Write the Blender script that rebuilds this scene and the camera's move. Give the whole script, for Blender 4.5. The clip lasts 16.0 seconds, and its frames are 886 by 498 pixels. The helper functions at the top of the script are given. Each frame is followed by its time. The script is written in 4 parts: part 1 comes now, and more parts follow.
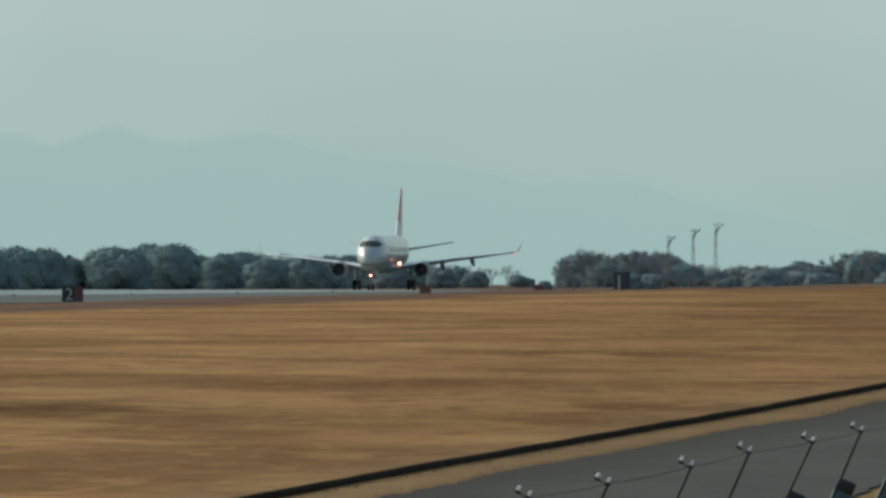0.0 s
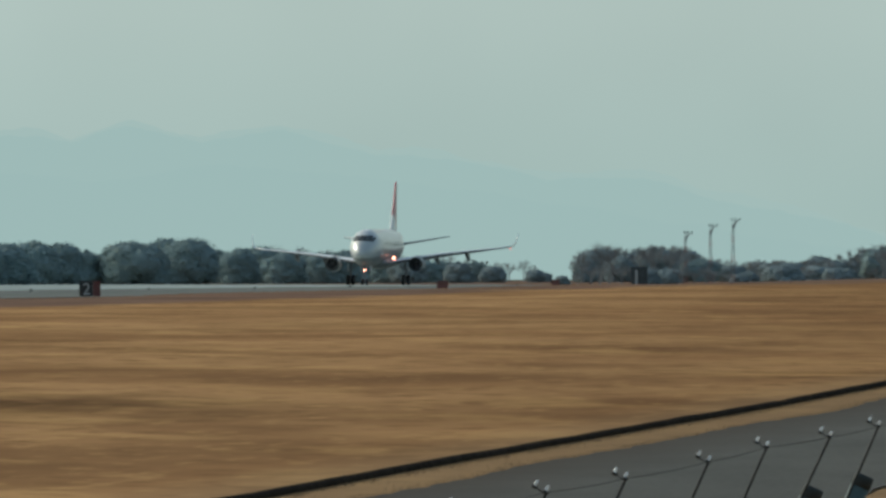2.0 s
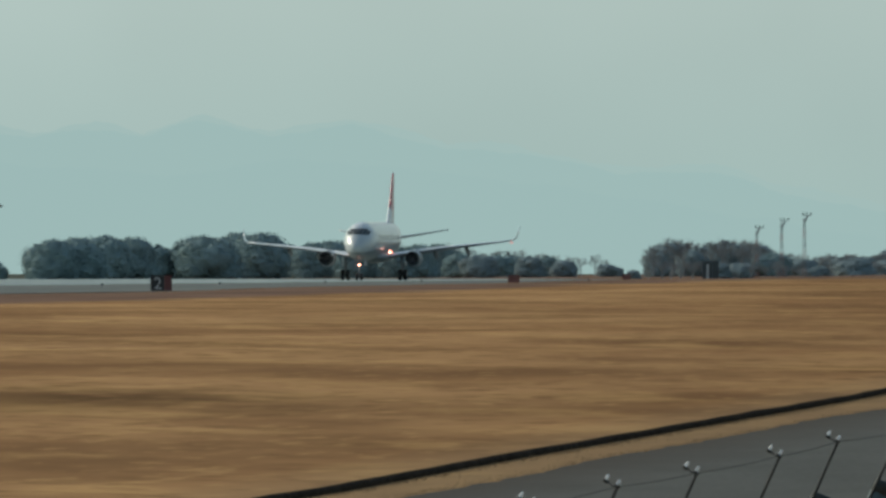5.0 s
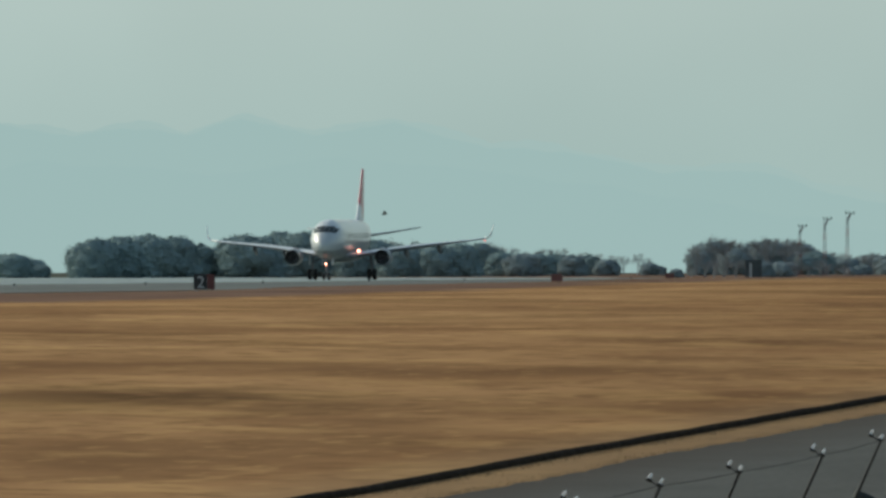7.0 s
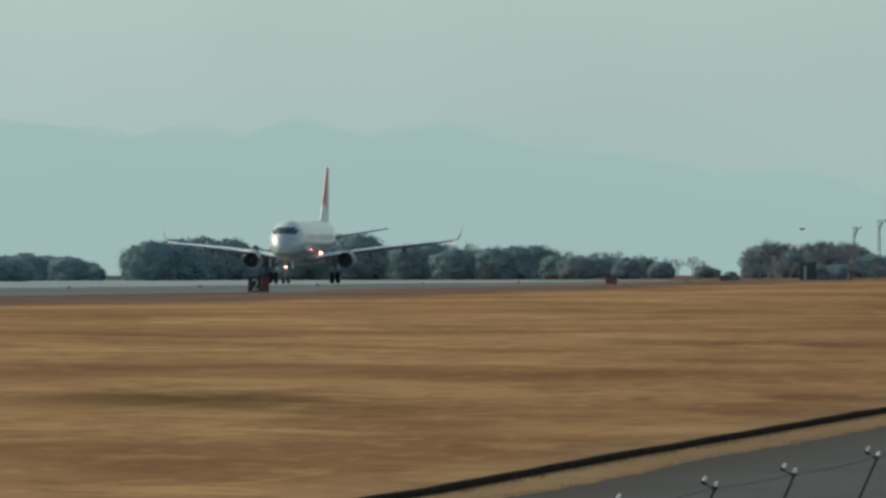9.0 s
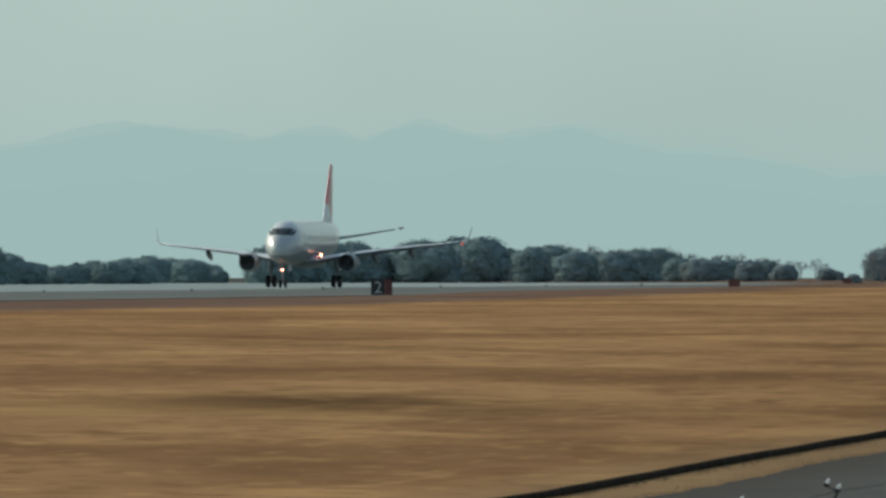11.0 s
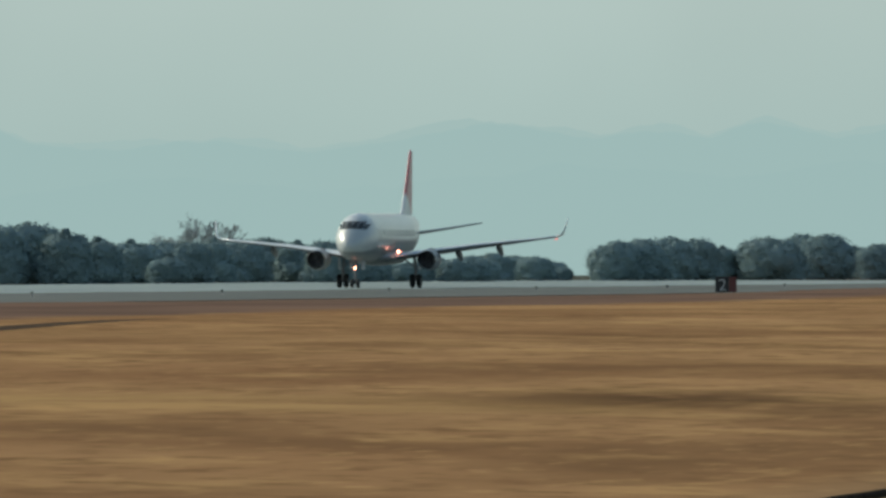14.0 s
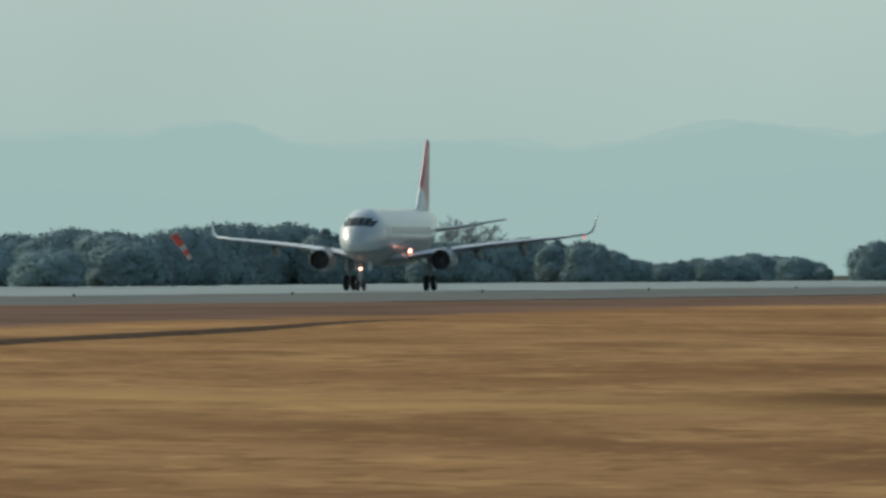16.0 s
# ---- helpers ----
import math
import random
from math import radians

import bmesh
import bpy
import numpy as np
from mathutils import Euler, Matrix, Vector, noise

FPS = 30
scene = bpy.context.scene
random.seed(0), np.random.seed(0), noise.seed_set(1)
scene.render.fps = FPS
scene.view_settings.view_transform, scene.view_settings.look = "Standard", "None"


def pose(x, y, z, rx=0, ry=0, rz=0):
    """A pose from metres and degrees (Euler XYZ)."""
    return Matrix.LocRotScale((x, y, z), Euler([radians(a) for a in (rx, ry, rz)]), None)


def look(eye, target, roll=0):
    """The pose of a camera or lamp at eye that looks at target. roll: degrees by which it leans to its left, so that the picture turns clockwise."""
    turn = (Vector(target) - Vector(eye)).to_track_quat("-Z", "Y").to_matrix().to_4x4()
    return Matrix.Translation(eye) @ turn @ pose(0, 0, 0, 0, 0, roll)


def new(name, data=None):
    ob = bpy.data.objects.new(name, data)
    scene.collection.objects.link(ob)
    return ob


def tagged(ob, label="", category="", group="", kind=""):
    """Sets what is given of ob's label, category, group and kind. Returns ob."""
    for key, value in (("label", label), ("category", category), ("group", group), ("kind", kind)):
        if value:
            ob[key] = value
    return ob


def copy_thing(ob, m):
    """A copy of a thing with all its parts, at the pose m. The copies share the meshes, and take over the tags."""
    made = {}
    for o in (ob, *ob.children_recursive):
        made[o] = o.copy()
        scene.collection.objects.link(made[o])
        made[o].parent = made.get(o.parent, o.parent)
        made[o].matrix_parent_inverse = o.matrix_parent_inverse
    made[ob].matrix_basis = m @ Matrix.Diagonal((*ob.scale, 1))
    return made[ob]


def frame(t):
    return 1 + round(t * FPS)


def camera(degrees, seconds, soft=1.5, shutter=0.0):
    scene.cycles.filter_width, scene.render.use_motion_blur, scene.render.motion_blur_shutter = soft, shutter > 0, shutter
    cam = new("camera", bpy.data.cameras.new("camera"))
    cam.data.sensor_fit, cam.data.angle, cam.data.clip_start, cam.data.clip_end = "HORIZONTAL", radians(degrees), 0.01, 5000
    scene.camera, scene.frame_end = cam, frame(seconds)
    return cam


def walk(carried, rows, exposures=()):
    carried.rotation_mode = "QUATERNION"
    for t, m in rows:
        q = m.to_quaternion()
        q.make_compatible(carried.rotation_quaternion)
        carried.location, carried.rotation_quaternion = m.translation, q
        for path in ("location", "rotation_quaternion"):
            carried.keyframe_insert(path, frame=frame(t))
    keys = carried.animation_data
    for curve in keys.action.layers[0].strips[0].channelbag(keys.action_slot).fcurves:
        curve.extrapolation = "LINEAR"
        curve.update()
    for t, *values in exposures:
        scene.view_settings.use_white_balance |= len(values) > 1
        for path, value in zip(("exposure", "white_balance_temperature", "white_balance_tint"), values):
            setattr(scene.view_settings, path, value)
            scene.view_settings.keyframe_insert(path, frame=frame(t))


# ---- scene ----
# The eye stands 1.93 m above the runway; the runway runs along y, 177 m to the side.
EYE = Vector((0.0, 0.0, 1.93))
RUNWAY_X = -177.0
FOCAL = 28000.0
MARK = 0.138


def bearing(u):
    """Angle to the left of +y, in radians, of a thing u steps to the right of the near distance marker."""
    return MARK - u / FOCAL


def spot(u, dist, z=0.0):
    a = bearing(u)
    return Vector((-math.sin(a) * dist, math.cos(a) * dist, z))


# ---------------------------------------------------------------- camera
PAN = [
    (0.0, 6.5657, 0.0749), (0.5, 6.5814, 0.0688), (1.0, 6.5845, 0.0655), (1.5, 6.6097, 0.0593),
    (2.0, 6.6283, 0.0561), (2.5, 6.6377, 0.0561), (3.0, 6.6471, 0.0561), (3.5, 6.6942, 0.0499),
    (4.0, 6.7632, 0.0405), (6.5, 7.0108, 0.0342), (7.0, 7.0421, 0.0311), (7.5, 7.0828, 0.0342),
    (8.0, 7.1110, 0.0374), (10.5, 7.5684, 0.0467), (11.0, 7.6844, 0.0499), (11.5, 7.8190, 0.0499),
    (12.0, 8.0541, 0.0467), (12.5, 8.2389, 0.0436), (13.0, 8.4395, 0.0499), (13.5, 8.6932, 0.0499),
    (14.0, 8.9314, 0.0405), (14.5, 9.1289, 0.0342), (15.0, 9.3200, 0.0311), (15.5, 9.5868, 0.0307),
    (16.0, 9.8733, 0.0409),
]
cam = camera(3.2077, 16.0, soft=3.0)
walk(cam, [(t, pose(EYE.x, EYE.y, EYE.z, 90 + up, 0, left)) for t, left, up in PAN])

# ---------------------------------------------------------------- world and sun
SUN_DIR = Vector((-0.80, 0.42, 0.46)).normalized()
world = bpy.data.worlds.new("world")
scene.world = world
world.use_nodes = True
wn, wl = world.node_tree.nodes, world.node_tree.links
sky = wn.new("ShaderNodeTexSky")
sky.sky_type, sky.sun_disc = "NISHITA", False
sky.sun_elevation = math.asin(SUN_DIR.z)
sky.sun_rotation = math.atan2(SUN_DIR.x, SUN_DIR.y)
sky.air_density, sky.dust_density, sky.altitude = 1.0, 3.0, 0.0
strength = wn.new("ShaderNodeMix")
strength.data_type, strength.blend_type = "RGBA", "MULTIPLY"
strength.inputs[0].default_value = 1.0
wl.new(sky.outputs[0], strength.inputs[6])
strength.inputs[7].default_value = (0.140, 0.160, 0.148, 1)
# low haze all round the horizon
coord = wn.new("ShaderNodeTexCoord")
split = wn.new("ShaderNodeSeparateXYZ")
wl.new(coord.outputs["Generated"], split.inputs[0])
ramp = wn.new("ShaderNodeValToRGB")
ramp.color_ramp.elements[0].position, ramp.color_ramp.elements[0].color = 0.03, (1, 1, 1, 1)
ramp.color_ramp.elements[1].position, ramp.color_ramp.elements[1].color = 0.55, (0, 0, 0, 1)
wl.new(split.outputs["Z"], ramp.inputs[0])
tone = wn.new("ShaderNodeValToRGB")
tone.color_ramp.elements[0].position, tone.color_ramp.elements[0].color = 0.002, (0.360, 0.495, 0.471, 1)
tone.color_ramp.elements[1].position, tone.color_ramp.elements[1].color = 0.017, (0.431, 0.540, 0.507, 1)
wl.new(split.outputs["Z"], tone.inputs[0])
cloud = wn.new("ShaderNodeTexNoise")
cloud.inputs["Scale"].default_value, cloud.inputs["Detail"].default_value = 45.0, 2.0
wl.new(coord.outputs["Generated"], cloud.inputs["Vector"])
veil = wn.new("ShaderNodeMapRange")
veil.inputs[1].default_value, veil.inputs[2].default_value = 0.3, 0.7
veil.inputs[3].default_value, veil.inputs[4].default_value = 0.965, 1.035
wl.new(cloud.outputs["Fac"], veil.inputs[0])
veiled = wn.new("ShaderNodeMix")
veiled.data_type, veiled.blend_type = "RGBA", "MULTIPLY"
veiled.inputs[0].default_value = 1.0
# the haze is brighter towards the sun
sunward = wn.new("ShaderNodeVectorMath")
sunward.operation = "DOT_PRODUCT"
sunward.inputs[1].default_value = Vector((SUN_DIR.x, SUN_DIR.y, 0)).normalized()
wl.new(coord.outputs["Generated"], sunward.inputs[0])
lobe = wn.new("ShaderNodeMath")
lobe.operation = "MULTIPLY_ADD"
lobe.inputs[1].default_value, lobe.inputs[2].default_value = 0.24, 0.86
wl.new(sunward.outputs["Value"], lobe.inputs[0])
both = wn.new("ShaderNodeMath")
both.operation = "MULTIPLY"
wl.new(lobe.outputs[0], both.inputs[0])
wl.new(veil.outputs[0], both.inputs[1])
wl.new(tone.outputs[0], veiled.inputs[6])
wl.new(both.outputs[0], veiled.inputs[7])
haze = wn.new("ShaderNodeMix")
haze.data_type = "RGBA"
wl.new(ramp.outputs[0], haze.inputs[0])
wl.new(strength.outputs[2], haze.inputs[6])
wl.new(veiled.outputs[2], haze.inputs[7])
wl.new(haze.outputs[2], wn["Background"].inputs["Color"])
wn["Background"].inputs["Strength"].default_value = 1.0

sun_data = bpy.data.lights.new("sun", "SUN")
sun_data.energy, sun_data.angle, sun_data.color = 1.92, radians(2.0), (1.0, 0.93, 0.82)
sun = new("sun", sun_data)
sun.matrix_world = look((0, 0, 60), Vector((0, 0, 60)) - SUN_DIR)


# ---------------------------------------------------------------- materials
def material(name, low, high, rough=0.8, metal=0.0, scale=1.0, fine=None, bump=0.0, stretch=(1, 1, 1), spread=(0.35, 0.65), coat=0.0, rand=0.0, spec=0.5):
    """A surface that varies between two colours at two scales, with fine relief."""
    m = bpy.data.materials.new(name)
    m.use_nodes = True
    n, l = m.node_tree.nodes, m.node_tree.links
    b = n["Principled BSDF"]
    b.inputs["Roughness"].default_value, b.inputs["Metallic"].default_value = rough, metal
    b.inputs["Coat Weight"].default_value = coat
    b.inputs["Specular IOR Level"].default_value = spec
    b.inputs["Coat Roughness"].default_value = 0.08
    tc = n.new("ShaderNodeTexCoord")
    mp = n.new("ShaderNodeMapping")
    mp.inputs["Scale"].default_value = stretch
    l.new(tc.outputs["Object"], mp.inputs["Vector"])
    big, small = n.new("ShaderNodeTexNoise"), n.new("ShaderNodeTexNoise")
    big.inputs["Scale"].default_value, big.inputs["Detail"].default_value = scale, 3
    small.inputs["Scale"].default_value, small.inputs["Detail"].default_value = fine or scale * 9, 4
    add = n.new("ShaderNodeMath")
    add.operation = "MULTIPLY_ADD"
    add.inputs[1].default_value = 0.45
    l.new(small.outputs["Fac"], add.inputs[0])
    half = n.new("ShaderNodeMath")
    half.operation = "MULTIPLY"
    half.inputs[1].default_value = 0.55
    l.new(big.outputs["Fac"], half.inputs[0])
    l.new(half.outputs[0], add.inputs[2])
    for tex in (big, small):
        l.new(mp.outputs[0], tex.inputs["Vector"])
    cr = n.new("ShaderNodeValToRGB")
    cr.color_ramp.elements[0].position, cr.color_ramp.elements[0].color = spread[0], (*low, 1)
    cr.color_ramp.elements[1].position, cr.color_ramp.elements[1].color = spread[1], (*high, 1)
    l.new(add.outputs[0], cr.inputs[0])
    out = cr.outputs[0]
    if rand:
        info = n.new("ShaderNodeObjectInfo")
        rng = n.new("ShaderNodeMapRange")
        rng.inputs[3].default_value, rng.inputs[4].default_value = 1 - rand, 1 + rand
        l.new(info.outputs["Random"], rng.inputs[0])
        mul = n.new("ShaderNodeMix")
        mul.data_type, mul.blend_type = "RGBA", "MULTIPLY"
        mul.inputs[0].default_value = 1.0
        l.new(out, mul.inputs[6])
        l.new(rng.outputs[0], mul.inputs[7])
        out = mul.outputs[2]
    l.new(out, b.inputs["Base Color"])
    if bump:
        bp = n.new("ShaderNodeBump")
        bp.inputs["Strength"].default_value, bp.inputs["Distance"].default_value = bump, 0.05
        l.new(small.outputs["Fac"], bp.inputs["Height"])
        l.new(bp.outputs[0], b.inputs["Normal"])
    return m


def glow(name, colour, power):
    m = bpy.data.materials.new(name)
    m.use_nodes = True
    n, l = m.node_tree.nodes, m.node_tree.links
    n.remove(n["Principled BSDF"])
    e = n.new("ShaderNodeEmission")
    e.inputs["Color"].default_value, e.inputs["Strength"].default_value = (*colour, 1), power
    l.new(e.outputs[0], n["Material Output"].inputs["Surface"])
    return m


def ground_material():
    """Dry winter grass: tan and ochre in the field, redder beside the runway, with long mown patches."""
    m = bpy.data.materials.new("dry_grass")
    m.use_nodes = True
    n, l = m.node_tree.nodes, m.node_tree.links
    b = n["Principled BSDF"]
    b.inputs["Roughness"].default_value = 0.95
    b.inputs["Specular IOR Level"].default_value = 0.0
    tc = n.new("ShaderNodeTexCoord")

    def grain(scale, stretch, detail=3, lo=0.35, hi=0.65):
        mp = n.new("ShaderNodeMapping")
        mp.inputs["Scale"].default_value = stretch
        mp.inputs["Rotation"].default_value = (0, 0, radians(5))
        l.new(tc.outputs["Object"], mp.inputs["Vector"])
        t = n.new("ShaderNodeTexNoise")
        t.inputs["Scale"].default_value, t.inputs["Detail"].default_value = scale, detail
        l.new(mp.outputs[0], t.inputs["Vector"])
        r = n.new("ShaderNodeMapRange")
        r.inputs[1].default_value, r.inputs[2].default_value = lo, hi
        l.new(t.outputs["Fac"], r.inputs[0])
        return r.outputs[0]

    def mix(fac, a, c, mode="MIX"):
        x = n.new("ShaderNodeMix")
        x.data_type, x.blend_type = "RGBA", mode
        for sock, v in ((x.inputs[0], fac), (x.inputs[6], a), (x.inputs[7], c)):
            if isinstance(v, (tuple, float, int)):
                sock.default_value = (*v, 1) if isinstance(v, tuple) else v
            else:
                l.new(v, sock)
        return x.outputs[2]

    field = mix(grain(0.06, (1.0, 0.30, 1)), GRASS_A, GRASS_B)
    field = mix(grain(0.22, (0.55, 0.20, 1), 5, 0.45, 0.70), field, GRASS_C)
    field = mix(grain(0.62, (0.38, 0.16, 1), 4, 0.52, 0.76), field, GRASS_F)
    field = mix(grain(2.2, (0.5, 0.19, 1), 5, 0.50, 0.74), field, GRASS_D)
    field = mix(grain(4.0, (0.45, 0.08, 1), 4, 0.56, 0.86), field, GRASS_F)
    field = mix(grain(0.16, (0.45, 0.16, 1), 5, 0.48, 0.86), field, GRASS_C)
    # the grass colour darkens towards the road
    slant = n.new("ShaderNodeVectorMath")
    slant.operation = "DOT_PRODUCT"
    slant.inputs[1].default_value = (5, 0.45, 0)
    l.new(tc.outputs["Object"], slant.inputs[0])
    along = n.new("ShaderNodeMapRange")
    along.inputs[1].default_value, along.inputs[2].default_value = -70.0, 40.0
    along.inputs[3].default_value, along.inputs[4].default_value = 0.0, 0.75
    l.new(slant.outputs["Value"], along.inputs[0])
    field = mix(along.outputs[0], field, (0.55, 0.52, 0.52), "MULTIPLY")
    def patch(centre, turn, size, ragged):
        """How far a point lies inside a long ragged patch."""
        mp = n.new("ShaderNodeMapping")
        mp.vector_type = "TEXTURE"
        mp.inputs["Location"].default_value, mp.inputs["Rotation"].default_value = (*centre, 0), (0, 0, turn)
        mp.inputs["Scale"].default_value = (*size, 40)
        l.new(tc.outputs["Object"], mp.inputs["Vector"])
        ln = n.new("ShaderNodeVectorMath")
        ln.operation = "LENGTH"
        l.new(mp.outputs[0], ln.inputs[0])
        away = n.new("ShaderNodeMapRange")
        away.inputs[1].default_value, away.inputs[2].default_value = 1.0, 0.15
        away.inputs[3].default_value, away.inputs[4].default_value = 0.0, 1.0
        l.new(ln.outputs["Value"], away.inputs[0])
        both = n.new("ShaderNodeMath")
        both.operation = "MULTIPLY"
        l.new(away.outputs[0], both.inputs[0])
        l.new(ragged, both.inputs[1])
        return both.outputs[0]

    # a long strip of pale straw, and a patch of darker, flattened grass
    field = mix(patch((-53, 292), 0.17, (15, 11), grain(0.5, (0.3, 0.3, 1), 4, 0.30, 0.55)), field, GRASS_G)
    field = mix(patch((-43, 303), 0.15, (5.6, 19), grain(0.45, (0.7, 0.16, 1), 5, 0.36, 0.54)), field, GRASS_E)
    verge = mix(grain(0.10, (1.0, 0.4, 1)), VERGE_A, VERGE_B)
    sep = n.new("ShaderNodeSeparateXYZ")
    l.new(tc.outputs["Object"], sep.inputs[0])
    wob = n.new("ShaderNodeMath")
    wob.operation = "MULTIPLY_ADD"
    wob.inputs[1].default_value = 3.5
    l.new(grain(0.05, (1, 1, 1), 5), wob.inputs[0])
    l.new(sep.outputs["X"], wob.inputs[2])
    # the verge is wider near the camera
    near = n.new("ShaderNodeMapRange")
    near.inputs[1].default_value, near.inputs[2].default_value = 450.0, 640.0
    near.inputs[3].default_value, near.inputs[4].default_value = 3.6, 0.0
    l.new(sep.outputs["Y"], near.inputs[0])
    wide = n.new("ShaderNodeMath")
    wide.operation = "SUBTRACT"
    l.new(wob.outputs[0], wide.inputs[0])
    l.new(near.outputs[0], wide.inputs[1])
    edge = n.new("ShaderNodeMapRange")
    edge.inputs[1].default_value, edge.inputs[2].default_value = -86.5, -83.5
    l.new(wide.outputs[0], edge.inputs[0])
    col = mix(edge.outputs[0], verge, field)
    far = n.new("ShaderNodeMapRange")
    far.inputs[1].default_value, far.inputs[2].default_value = -205.0, -215.0
    l.new(sep.outputs["X"], far.inputs[0])
    col = mix(far.outputs[0], col, FAR_GRASS)
    # duller grass on the strip beside the road
    strip = n.new("ShaderNodeMapRange")
    strip.inputs[1].default_value, strip.inputs[2].default_value = -32.5, -29.5
    strip.inputs[3].default_value, strip.inputs[4].default_value = 0.0, 0.65
    l.new(sep.outputs["X"], strip.inputs[0])
    col = mix(strip.outputs[0], col, GRASS_H)
    l.new(col, b.inputs["Base Color"])
    return m


GRASS_G, GRASS_H = (0.47, 0.290, 0.124), (0.235, 0.165, 0.098)
GRASS_E, GRASS_F = (0.125, 0.072, 0.036), (0.52, 0.312, 0.136)
GRASS_A, GRASS_B, GRASS_C, GRASS_D = (0.318, 0.172, 0.083), (0.448, 0.262, 0.123), (0.205, 0.112, 0.055), (0.21, 0.116, 0.057)
VERGE_A, VERGE_B, FAR_GRASS = (0.150, 0.098, 0.074), (0.215, 0.137, 0.100), (0.10, 0.105, 0.085)
GRASS = ground_material()
# Concrete with the sky's low-angle glare painted in; also on marker box bases.
GLARE_CONCRETE = material("concrete_with_sky_glare", (0.17, 0.21, 0.20), (0.29, 0.34, 0.32), 0.65, scale=0.09, fine=0.9, stretch=(1, 0.09, 1), spec=0.25)
SHOULDER = material("shoulder_asphalt", (0.11, 0.12, 0.112), (0.16, 0.168, 0.157), 0.95, scale=0.12, fine=0.8, stretch=(1, 0.15, 1), spec=0.05)
ASPHALT = material("road_asphalt", (0.055, 0.055, 0.050), (0.088, 0.087, 0.079), 0.9, scale=0.35, fine=9, stretch=(1, 0.35, 1), bump=0.3, spec=0.1)
BLACK = material("black_rubber", (0.034, 0.027, 0.021), (0.066, 0.052, 0.040), 1.0, scale=2, fine=14, spec=0.0)
EARTH = material("dark_earth", (0.075, 0.055, 0.042), (0.135, 0.094, 0.066), 1.0, scale=0.6, fine=4, spec=0.0)
def dirty_edge(m, x0, x1, dirt):
    """Earth and dead grass washed over the far edge of the road, fading out across it."""
    n, l = m.node_tree.nodes, m.node_tree.links
    b = n["Principled BSDF"]
    clean = b.inputs["Base Color"].links[0].from_socket
    tc, sep, t = n.new("ShaderNodeTexCoord"), n.new("ShaderNodeSeparateXYZ"), n.new("ShaderNodeTexNoise")
    t.inputs["Scale"].default_value, t.inputs["Detail"].default_value = 0.5, 4
    l.new(tc.outputs["Object"], sep.inputs[0])
    l.new(tc.outputs["Object"], t.inputs["Vector"])
    sway = n.new("ShaderNodeMath")
    sway.operation = "MULTIPLY_ADD"
    sway.inputs[1].default_value = 1.4
    l.new(t.outputs["Fac"], sway.inputs[0])
    l.new(sep.outputs["X"], sway.inputs[2])
    r = n.new("ShaderNodeMapRange")
    r.inputs[1].default_value, r.inputs[2].default_value = x0 + 0.7, x1 + 0.7
    r.inputs[3].default_value, r.inputs[4].default_value = 0.9, 0.0
    l.new(sway.outputs[0], r.inputs[0])
    x = n.new("ShaderNodeMix")
    x.data_type = "RGBA"
    l.new(r.outputs[0], x.inputs[0])
    l.new(clean, x.inputs[6])
    x.inputs[7].default_value = (*dirt, 1)
    l.new(x.outputs[2], b.inputs["Base Color"])


dirty_edge(ASPHALT, -28.2, -25.6, (0.044, 0.034, 0.026))
BARK = material("bark", (0.05, 0.042, 0.035), (0.09, 0.075, 0.06), 0.9, scale=3, fine=20)
# Leaf and twig colours are lifted to blue-grey to paint in distance haze.
LEAF = material("hazed_evergreen_leaves", (0.228, 0.306, 0.310), (0.258, 0.336, 0.338), 0.95, scale=0.4, fine=3, rand=0.10, spec=0.0)
LEAF_HAZIER = material("hazier_leaves", (0.245, 0.300, 0.312), (0.275, 0.330, 0.340), 0.95, scale=0.4, fine=3, rand=0.08, spec=0.0)
LEAF_OLIVE = material("hazed_olive_leaves", (0.205, 0.255, 0.230), (0.235, 0.285, 0.255), 0.95, scale=0.4, fine=3, rand=0.10, spec=0.0)
TWIG = material("hazed_bare_twigs", (0.20, 0.215, 0.222), (0.26, 0.268, 0.272), 0.9, scale=0.5, fine=3, rand=0.15)


def leafy(m, tint, share=0.14):
    """Thin leaves let light through."""
    n, l = m.node_tree.nodes, m.node_tree.links
    tr = n.new("ShaderNodeBsdfTranslucent")
    tr.inputs["Color"].default_value = (*tint, 1)
    mx = n.new("ShaderNodeMixShader")
    mx.inputs[0].default_value = share
    l.new(n["Principled BSDF"].outputs[0], mx.inputs[1])
    l.new(tr.outputs[0], mx.inputs[2])
    l.new(mx.outputs[0], n["Material Output"].inputs["Surface"])


# These tints carry the same painted haze.
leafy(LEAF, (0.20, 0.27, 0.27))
leafy(LEAF_HAZIER, (0.25, 0.31, 0.32))
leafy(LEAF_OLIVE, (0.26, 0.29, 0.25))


# ---------------------------------------------------------------- mesh helpers
def link(name, bm, mat, parent=None, label="", smooth=False):
    me = bpy.data.meshes.new(name)
    bm.to_mesh(me)
    bm.free()
    for mm in (mat if isinstance(mat, (list, tuple)) else [mat]):
        me.materials.append(mm)
    if smooth:
        for poly in me.polygons:
            poly.use_smooth = True
    ob = new(name, me)
    if parent:
        ob.parent = parent
    if label:
        ob["label"] = label
    return ob


def part(name, bm, mat, parent, label="", smooth=False):
    return link(name, bm, mat, parent, label, smooth)


def empty(name, m, label, category, group="", kind=""):
    ob = new(name)
    ob.matrix_basis = m
    return tagged(ob, label, category, group, kind)


